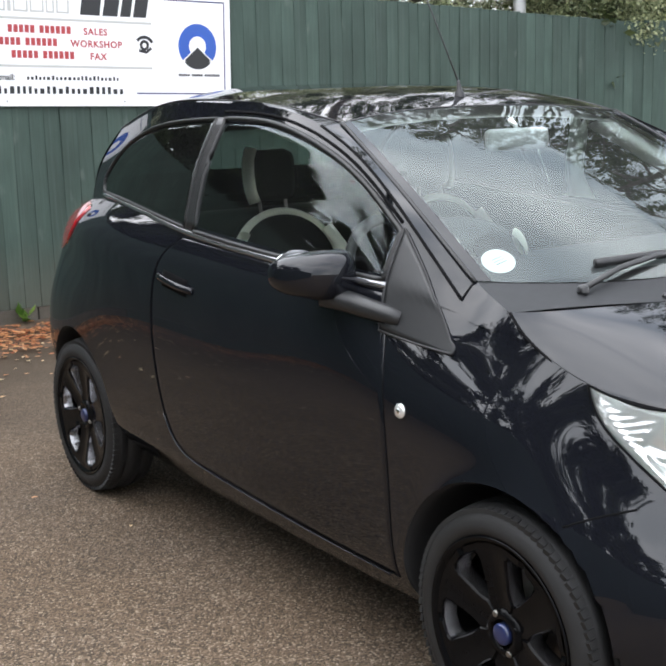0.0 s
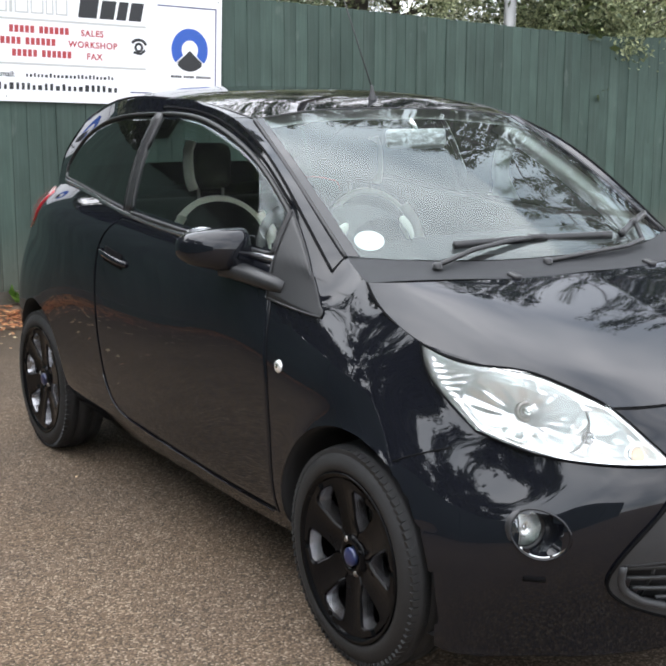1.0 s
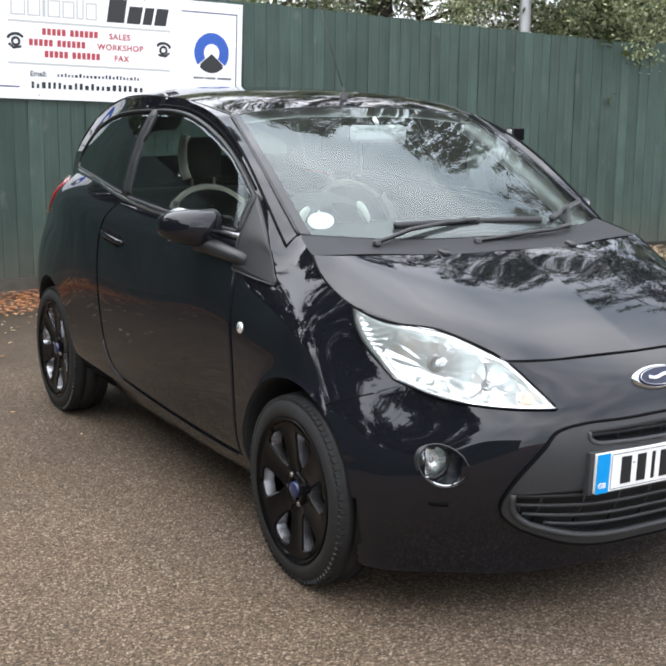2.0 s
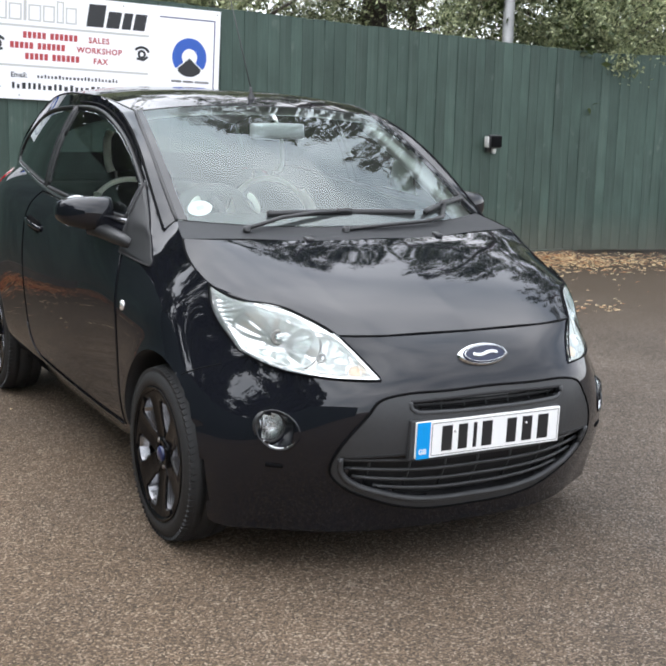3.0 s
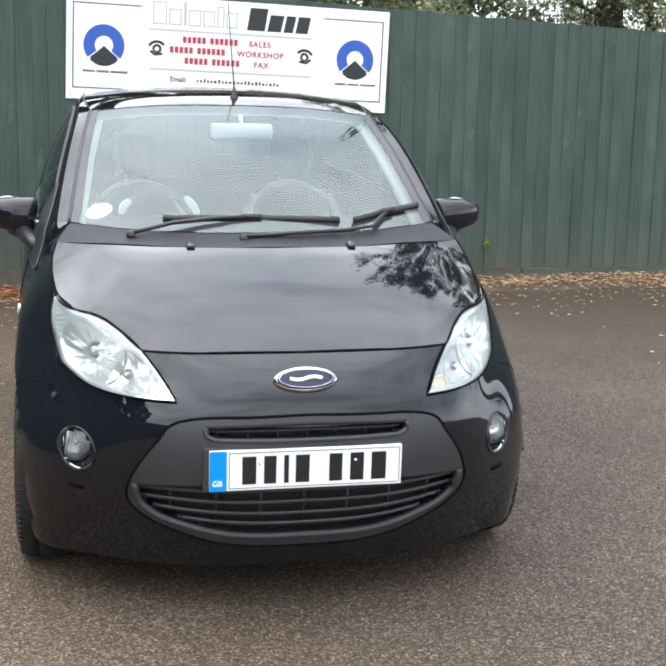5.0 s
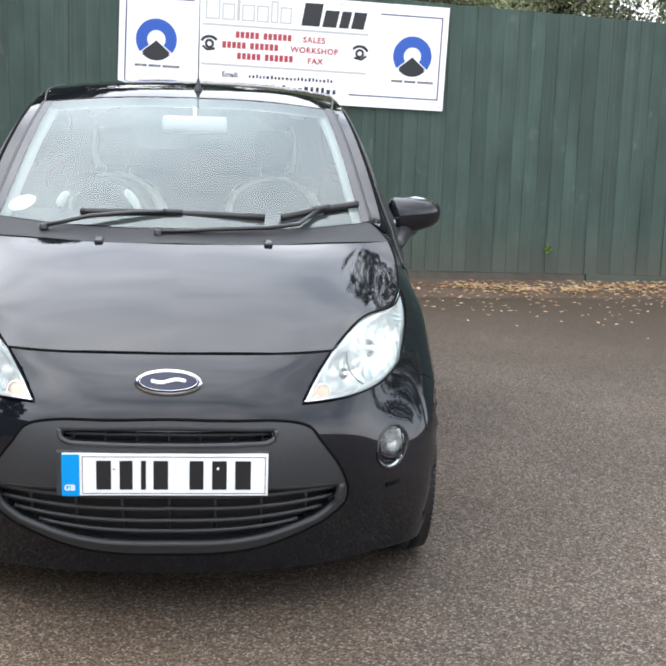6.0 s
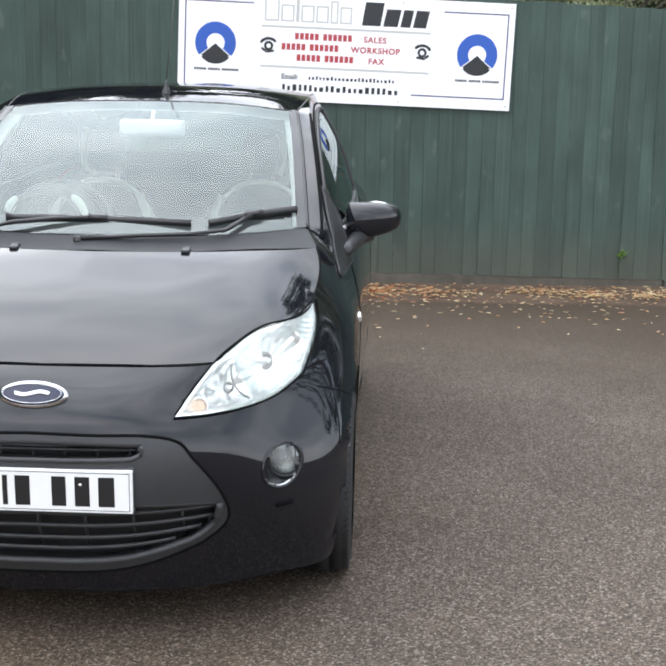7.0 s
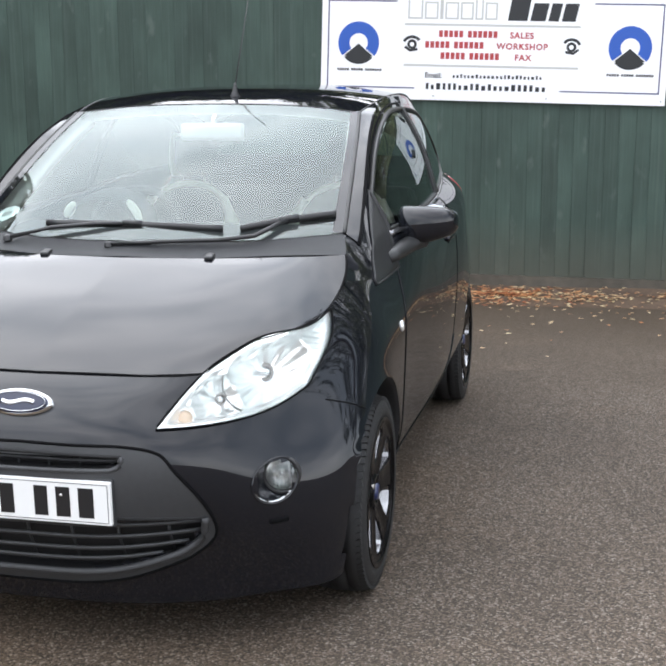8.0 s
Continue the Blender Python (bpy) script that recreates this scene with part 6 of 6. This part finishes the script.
def board_mesh(seed):
    """One feather-edged upright board, a little warped, with a worn edge."""
    r = random.Random(seed)
    w, h = 0.150, 1.95
    v, f = [], []
    zs = np.linspace(0, h, 7)
    for z in zs:
        o = 0.003 * math.sin(z * r.uniform(1, 3) + r.uniform(0, 6))
        e = r.uniform(-0.0015, 0.0015)
        v += [(0 + e, -0.0145 + o, z), (0.005 + e, -0.0165 + o, z), (w * 0.5, -0.0125 + o, z), (w + e, -0.0085 + o, z), (w + e, 0.0, z), (0 + e, 0.0, z)]
    for j in range(6):
        for k in range(6):
            f.append((j * 6 + k, j * 6 + (k + 1) % 6, (j + 1) * 6 + (k + 1) % 6, (j + 1) * 6 + k))
    f += [(5, 4, 3, 2, 1, 0), tuple(36 + k for k in range(6))]
    return mesh_of("board", v, f, FENCEGREEN, False)


BOARDS = [board_mesh(k) for k in range(8)]


def run_of_boards(parent, start, end, pitch, base, seed, top=None):
    r = random.Random(seed)
    a, b = Vector(start), Vector(end)
    n = int((b - a).length / pitch)
    d = (b - a).normalized()
    rot = math.atan2(d.y, d.x)
    for k in range(n):
        p = a + d * (k * pitch + r.uniform(-0.004, 0.004))
        z0 = base(p.x)
        m = Matrix.Translation((p.x, p.y, z0)) @ Matrix.Diagonal((1, 1, (top(p.x) + r.uniform(-0.004, 0.004) - z0) / 1.95, 1)) @ Matrix.Rotation(rot + r.uniform(-0.012, 0.012), 4, "Z") @ Matrix.Rotation(r.uniform(-0.004, 0.004), 4, "Y")
        place("board", r.choice(BOARDS), parent, at=m)


def bar(parent, name, start, end, z0, z1, y0, y1, mat, bevel=0.004):
    a, b = Vector(start), Vector(end)
    d = b - a
    part(name, box((0, y0, z0), (d.length, y1, z1), bevel), mat, parent, smooth=False, at=Matrix.Translation((a.x, a.y, 0)) @ Matrix.Rotation(math.atan2(d.y, d.x), 4, "Z"))


F0, F1, F2 = (-5.2, fence_y(-5.2), 0), (5.72, fence_y(5.72), 0), (8.6, 5.05, 0)
FL = (-5.2, -9.0, 0)
run_of_boards(fence, F0, F1, 0.108, lambda x: 0.138 - 0.013 * x, 1, lambda x: 2.215 - 0.043 * x)
run_of_boards(fence_side, F1, F2, 0.100, lambda x: 0.05, 2, lambda x: 1.96)
run_of_boards(fence_left, FL, F0, 0.132, lambda x: 0.06, 3, lambda x: 2.3)
for par, a, b in ((fence, F0, F1), (fence_side, F1, F2), (fence_left, FL, F0)):
    for z in (0.35, 1.05, 1.75):
        bar(par, "rail", a, b, z, z + 0.08, 0.005, 0.045, FENCEGREEN)
    length = (Vector(b) - Vector(a)).length
    d = (Vector(b) - Vector(a)).normalized()
    for k in range(int(length / 2.4) + 1):
        p = Vector(a) + d * min(k * 2.4 + 0.05, length - 0.06)
        part("post", box((p.x - 0.05, p.y + 0.05, -0.02), (p.x + 0.05, p.y + 0.14, 1.98), 0.005), FENCEGREEN, par, smooth=False)
# gravel boards at the foot, in lengths
for k in range(4):
    x0, x1 = -5.2 + k * 2.74, -5.2 + (k + 1) * 2.74 - 0.012
    d = math.hypot(x1 - x0, fence_y(x1) - fence_y(x0))
    z0, z1 = 0.134 - 0.013 * x0, 0.134 - 0.013 * x1
    bm = box((0, -0.012 - 0.003 * (k % 2), -0.02), (d, 0.02, 0.1), 0.003)
    for v in bm.verts:
        if v.co.z > 0.05:
            v.co.z += z0 + (z1 - z0) * v.co.x / d - 0.1
    part("gravel_board", bm, CONCRETE if k in (1, 2) else FENCEGREEN, fence, smooth=False, at=Matrix.Translation((x0, fence_y(x0), 0)) @ Matrix.Rotation(math.atan(0.06), 4, "Z"))

# ---- sign board ----
SIGN_W, SIGN_H = 2.44, 0.765
sign_x0 = -0.655
sign = thing("sign_board", "white printed garage sign with two blue emblems on the fence", "sign",
             at=Matrix.Translation((sign_x0, fence_y(sign_x0) - 0.034, 1.415)) @ Matrix.Rotation(math.atan(0.06), 4, "Z") @ Matrix.Rotation(radians(1.65), 4, "Y"))
part("panel", box((0, -0.004, 0), (SIGN_W, 0.006, SIGN_H), 0.0015), SIGNWHITE, sign, smooth=False)
for k in range(4):
    part("batten", box((0.1 + k * 0.73, 0.006, 0.02), (0.15 + k * 0.73, 0.012, SIGN_H - 0.02)), FENCEGREEN, sign, smooth=False)


def flat(name, u0, u1, v0, v1, mat, skew=0.0):
    bm = bmesh.new()
    lo, hi = -0.0052, -0.0042
    q = [(u0, v0), (u1, v0), (u1 + skew, v1), (u0 + skew, v1)]
    a = [bm.verts.new((u, lo, v)) for u, v in q]
    b = [bm.verts.new((u, hi, v)) for u, v in q]
    bm.faces.new(a)
    for k in range(4):
        bm.faces.new((a[k], b[k], b[(k + 1) % 4], a[(k + 1) % 4]))
    bmesh.ops.recalc_face_normals(bm, faces=bm.faces)
    return part(name, bm, mat, sign, smooth=False)


for u0, u1, v0, v1 in ((0.045, 0.54, 0.680, 0.689), (1.92, 2.395, 0.680, 0.689), (0.045, 0.054, 0.078, 0.689), (2.386, 2.395, 0.078, 0.689), (0.045, 0.68, 0.078, 0.087), (1.71, 2.395, 0.078, 0.087)):
    flat("border_line", u0, u1, v0, v1, NAVY)
flat("rule", 0.60, 1.83, 0.520, 0.534, SIGNGREY)
flat("rule", 0.60, 1.83, 0.236, 0.250, SIGNGREY)


def blocks(name, u, v, h, widths, gap, mat, skew=0.0, hollow=0.0):
    """Plain blocks for words that are not lettered, one for each character."""
    for w, k in widths:
        if w > 0:
            if hollow:
                t = hollow
                for a in ((u, u + w, v, v + t), (u, u + w, v + h * k - t, v + h * k), (u, u + t, v + t, v + h * k - t), (u + w - t, u + w, v + t, v + h * k - t)):
                    flat(name, *a, mat, 0.0)
            else:
                flat(name, u, u + w, v, v + h * k, mat, skew)
        u += abs(w) + gap
    return u


blocks("name_block", 0.62, 0.565, 0.165, [(0.105, 1), (0.095, 0.72), (0.022, 1.05), (0.095, 0.72), (0.09, 0.72), (0.055, 0.95), (0.085, 0.72)], 0.014, SIGNGREY, 0, 0.011)
blocks("name_block", 1.325, 0.562, 0.165, [(0.135, 1.0), (0.105, 0.74), (0.072, 0.74), (0.095, 0.74)], 0.020, SIGNBLACK, 0.024)
NUM = [(0.027, 1)] * 5 + [(-0.016, 1)] + [(0.027, 1)] * 6
blocks("number_block", 0.845, 0.442, 0.046, NUM, 0.009, SIGNRED)
blocks("number_block", 0.750, 0.366, 0.046, NUM, 0.009, SIGNRED)
blocks("number_block", 0.862, 0.290, 0.046, NUM, 0.009, SIGNRED)
rb = random.Random(8)
blocks("address_block", 0.955, 0.160, 0.019, [(rb.choice((0.013, 0.016, 0.020)), rb.choice((1, 1, 1.4))) for _ in range(23)], 0.0125, SIGNBLACK)
blocks("address_block", 0.765, 0.076, 0.032, [(rb.choice((0.019, 0.022, 0.028)), rb.choice((1, 1, 1.4))) for _ in range(21)], 0.0185, SIGNBLACK)


def word(text, u, v, size, mat, bold=0.0):
    cu = bpy.data.curves.new("word", "FONT")
    cu.body = text
    cu.size = size
    cu.extrude = 0.0004
    cu.offset = bold
    cu.space_character = 1.14 if bold > 0.0015 else 1.0
    cu.materials.append(mat)
    ob = new("lettering", cu)
    me = bpy.data.meshes.new_from_object(ob)
    bpy.data.objects.remove(ob)
    return place("lettering", me, sign, "printed word", Matrix.Translation((u, -0.0048, v)) @ pose(0, 0, 0, 90, 0, 0))


word("SALES", 1.345, 0.442, 0.058, SIGNRED, 0.0018)
word("WORKSHOP", 1.255, 0.366, 0.058, SIGNRED, 0.0018)
word("FAX", 1.385, 0.290, 0.058, SIGNRED, 0.0018)
word("Email:", 0.755, 0.158, 0.052, SIGNBLACK, 0.0012)


def disc_part(name, u, v, r0, r1, a0, a1, mat, y=-0.0056):
    """A flat ring sector."""
    n = 40
    vs, fs = [], []
    for k in range(n + 1):
        a = a0 + (a1 - a0) * k / n
        vs += [(u + r0 * math.cos(a), y, v + r0 * math.sin(a)), (u + r1 * math.cos(a), y, v + r1 * math.sin(a)), (u + r1 * math.cos(a), y + 0.001, v + r1 * math.sin(a))]
    for k in range(n):
        fs += [(3 * k, 3 * k + 1, 3 * k + 4, 3 * k + 3), (3 * k + 1, 3 * k + 2, 3 * k + 5, 3 * k + 4)]
    return place(name, mesh_of(name, vs, fs, mat, False), sign)


for u in (0.27, 2.178):
    disc_part("emblem_ring", u, 0.392, 0.066, 0.148, radians(-38), radians(218), SIGNBLUE)
    disc_part("emblem_base", u, 0.378, 0.0, 0.136, radians(222), radians(318), SIGNBLACK, -0.0058)
    bm = bmesh.new()
    q = [bm.verts.new((u + a, -0.0064, 0.392 + b)) for a, b in ((-0.104, -0.092), (0.0, -0.006), (0.104, -0.092), (0.0, -0.11))]
    bm.faces.new(q)
    part("emblem_base", bm, SIGNBLACK, sign, smooth=False)
    blocks("caption_block", u - 0.150, 0.196, 0.016, [(0.014, 1)] * 5 + [(-0.01, 1)] + [(0.014, 1)] * 5 + [(-0.01, 1)] + [(0.014, 1)] * 7, 0.0035, SIGNBLACK)
for u, sgn in ((0.655, 1), (1.775, -1)):
    # telephone drawing: handset, dial and foot
    arc = [(u + 0.058 * math.cos(a) * sgn, -0.0048, 0.395 + 0.045 * math.sin(a)) for a in np.linspace(0.5, 2.9, 14)]
    part("phone_drawing", tube(arc, 0.010, 6, False, 0.05, [(0, 1, 0)] * 14), SIGNBLACK, sign)
    disc_part("phone_drawing", u, 0.388, 0.016, 0.034, 0, math.tau, SIGNBLACK)
    part("phone_drawing", tube([(u - 0.05 * sgn, -0.0048, 0.372), (u - 0.015 * sgn, -0.0048, 0.345), (u + 0.04 * sgn, -0.0048, 0.355)], 0.009, 6, False, 0.05, [(0, 1, 0)] * 3), SIGNBLACK, sign)
for u in (0.03, 0.82, 1.62, 2.41):
    for v in (0.03, 0.735):
        part("screw", lathe([(-0.0065, 0), (-0.006, 0.004), (-0.004, 0.0055)], 10, "y"), GALV, sign, at=pose(u, 0, v))

# ---- floodlight on the fence ----
fx, fz = 4.585, 1.105
fl = thing("floodlight", "small black floodlight with a pale sensor on the fence", "light", at=Matrix.Translation((fx, fence_y(fx) - 0.02, fz)))
part("lamp_body", box((-0.05, -0.10, -0.055), (0.085, -0.03, 0.065), 0.012), TRIM, fl)
part("lamp_glass", box((-0.042, -0.104, -0.045), (0.078, -0.099, 0.055), 0.002), GAP, fl)
part("side_plate", box((-0.070, -0.085, -0.050), (-0.052, -0.03, 0.050), 0.005), SIGNGREY, fl)
part("bracket", box((-0.04, -0.035, -0.09), (0.05, 0.0, -0.05), 0.005), TRIM, fl)
part("sensor", lathe([(-0.02, 0.022), (0.01, 0.022), (0.020, 0.014), (0.024, 0)], 16, "z"), SIGNGREY, fl, at=pose(0.02, -0.06, -0.085, 180))

# ---- lamp post behind the fence ----
post = thing("lamp_post", "plain grey galvanised post behind the fence", "post", at=pose(5.15, 6.30, 0))
part("shaft", lathe([(0, 0.075), (0.4, 0.075), (0.45, 0.062), (5.5, 0.045), (5.52, 0)], 24, "z"), GALV, post)


# ---- weeds ----
def weed(x, y, z, size, n, seed):
    r = random.Random(seed)
    v, f = [], []
    for k in range(n):
        a, e, s = r.uniform(0, math.tau), r.uniform(0.2, 1.3), size * r.uniform(0.6, 1.1)
        d = Vector((math.cos(a) * math.cos(e), math.sin(a) * math.cos(e) - 0.25, math.sin(e))).normalized()
        sd = d.cross(Vector((0, 0, 1))).normalized() * s * 0.28
        b = len(v)
        o = Vector((r.uniform(-0.3, 0.3), r.uniform(-0.3, 0), r.uniform(0, 0.5))) * size
        v += [o, o + d * s * 0.5 + sd, o + d * s, o + d * s * 0.5 - sd]
        f.append((b, b + 1, b + 2, b + 3))
    w = place("weed", mesh_of("weed", v, f, WEED, False), at=Matrix.Translation((x, y, z)))
    return tagged(w, "small green weed growing at the fence", "weed", group="weeds")


weed(2.681, fence_y(2.681) - 0.03, 0.26, 0.07, 10, 1)
weed(0.17, fence_y(0.17) - 0.04, 0.05, 0.10, 16, 2)


# ---- trees ----
def tree(name, x, y, h, spread, base, leaves, leaf, mat, seed, droop=0.0, label="", sway=(0, 0)):
    """A tapered trunk with limbs and a crown of separate leaves set in clumps along twigs."""
    r = random.Random(seed)
    t = thing(name, label, "tree", group="trees behind the fence", at=pose(x, y, 0))
    trunk = [Vector((sway[0] * (k / 8) ** 2 + r.uniform(-0.06, 0.06) * k / 4, sway[1] * (k / 8) ** 2 + r.uniform(-0.06, 0.06) * k / 4, h * 0.92 * k / 8 - 0.05)) for k in range(9)]
    part("trunk", tube(trunk, 0.035 + h * 0.014, 10, taper=0.12), BARK, t, "brown bark")
    v, f = [], []
    bmt = bmesh.new()
    nl = 26
    ends = []
    for k in range(nl):
        q = base + (1 - base) * (k + 0.5) / nl
        i = min(int(q * 8), 7)
        p0 = trunk[i].lerp(trunk[i + 1], q * 8 - i)
        a = k * 2.399 + r.uniform(-0.4, 0.4)
        ln = spread * (0.45 + 0.75 * math.sin(math.pi * min(1, (q - base) / (1 - base) * 0.8 + 0.18))) * r.uniform(0.75, 1.15)
        d = Vector((math.cos(a), math.sin(a), r.uniform(0.15, 0.7)))
        pts = [p0 + d * ln * s + Vector((0, 0, -droop * ln * s * s)) + Vector((r.uniform(-1, 1), r.uniform(-1, 1), r.uniform(-1, 1))) * 0.06 * ln * s for s in (0, 0.25, 0.5, 0.75, 1.0)]
        sub = tube(pts, 0.012 + 0.012 * ln, 5, taper=0.15)
        me = bpy.data.meshes.new("limb_tmp")
        sub.to_mesh(me)
        sub.free()
        bmt.from_mesh(me)
        bpy.data.meshes.remove(me)
        ends.append(pts)
    part("limb", bmt, BARK, t)
    per = max(1, leaves // (nl * 9))
    for pts in ends:
        for c in range(9):
            s = 0.25 + 0.8 * r.random()
            i = min(int(s * 4), 3)
            cen = pts[i].lerp(pts[i + 1], min(1.2, s * 4 - i)) + Vector((r.gauss(0, 0.16), r.gauss(0, 0.16), r.gauss(0, 0.14))) * spread * 0.5
            size = r.uniform(0.14, 0.34) * (0.6 + 0.25 * spread)
            hang = droop * r.uniform(0.3, 1.2)
            for _ in range(per):
                g = Vector((r.gauss(0, 1), r.gauss(0, 1), r.gauss(0, 0.8) - hang)) * size * 0.55
                if droop > 0.5:
                    g.x *= 0.45
                    g.y *= 0.45
                    g.z *= 1.9
                p = cen + g
                n = Vector((r.gauss(0, 1), r.gauss(0, 1), r.gauss(0.5, 0.8))).normalized()
                u = n.orthogonal().normalized()
                u.rotate(Matrix.Rotation(r.uniform(0, math.tau), 3, n))
                w = n.cross(u)
                s2 = leaf * r.uniform(0.6, 1.3)
                b = len(v)
                v += [p - u * s2, p + w * s2 * 0.5 + n * s2 * 0.1, p + u * s2, p - w * s2 * 0.5 + n * s2 * 0.1]
                f.append((b, b + 1, b + 2, b + 3))
    crown = place("crown", mesh_of("crown", v, f, mat, False), t, "many small leaves")
    return t


GREEN = "broad-leaved tree with yellow-green leaves rising behind the fence"
tree("tree", 3.2, 8.4, 3.9, 1.5, 0.30, 66000, 0.023, FOLIAGE, 11, label=GREEN)
tree("tree", 5.3, 8.3, 4.3, 1.5, 0.28, 72000, 0.023, FOLIAGE, 12, label=GREEN)
tree("tree", 7.3, 7.3, 4.4, 1.6, 0.25, 76000, 0.023, FOLIAGE, 13, label=GREEN)
tree("tree", 9.6, 7.4, 4.6, 1.7, 0.25, 40000, 0.027, FOLIAGE, 14, label=GREEN)
tree("tree", 6.5, 6.6, 2.95, 0.85, 0.40, 30000, 0.023, FOLIAGE, 15, 0.10, label="bushy tree hanging over the fence corner", sway=(-0.25, -0.40))
tree("tree", 1.2, 9.6, 3.9, 1.5, 0.35, 34000, 0.028, FOLIAGE, 16, label=GREEN)
TALL = "tall birch with thin hanging twigs behind the fence"
tree("birch_tree", 5.0, 8.6, 11.0, 2.5, 0.35, 26000, 0.05, BIRCH, 21, 0.9, label=TALL)
tree("birch_tree", 8.2, 7.9, 11.0, 2.8, 0.30, 28000, 0.05, BIRCH, 22, 0.9, label=TALL)
tree("birch_tree", 11.0, 5.8, 11.0, 2.8, 0.30, 24000, 0.05, BIRCH, 23, 0.9, label=TALL)
FAR = "dark leafy tree far behind the fence"
tree("tree", -2.9, 12.8, 8.8, 2.4, 0.14, 52000, 0.11, BIRCH, 30, 0.2, label=FAR)
tree("tree", -6.2, 12.0, 8.6, 2.6, 0.14, 56000, 0.11, BIRCH, 31, 0.2, label=FAR)
tree("tree", -10.0, 11.2, 6.5, 2.6, 0.14, 42000, 0.11, BIRCH, 32, 0.2, label=FAR)
tree("tree", -4.6, 14.2, 9.2, 2.6, 0.14, 50000, 0.12, BIRCH, 34, 0.2, label=FAR)
tree("tree", 0.2, 13.8, 7.6, 2.3, 0.16, 34000, 0.10, BIRCH, 33, 0.2, label=FAR)
tree("tree", 3.4, 15.0, 7.4, 2.3, 0.16, 32000, 0.11, BIRCH, 35, 0.2, label=FAR)
SIDE = "dark leafy tree beyond the side fence of the yard"
tree("tree", -8.4, -2.2, 6.4, 2.2, 0.16, 24000, 0.10, BIRCH, 41, 0.2, label=SIDE)
tree("tree", -8.2, 16.2, 12.0, 3.0, 0.12, 60000, 0.12, BIRCH, 44, 0.2, label=FAR)
tree("tree", -8.9, 1.8, 6.8, 2.3, 0.16, 26000, 0.10, BIRCH, 42, 0.2, label=SIDE)
tree("tree", -8.3, 5.6, 8.8, 2.4, 0.16, 24000, 0.10, BIRCH, 43, 0.2, label=SIDE)
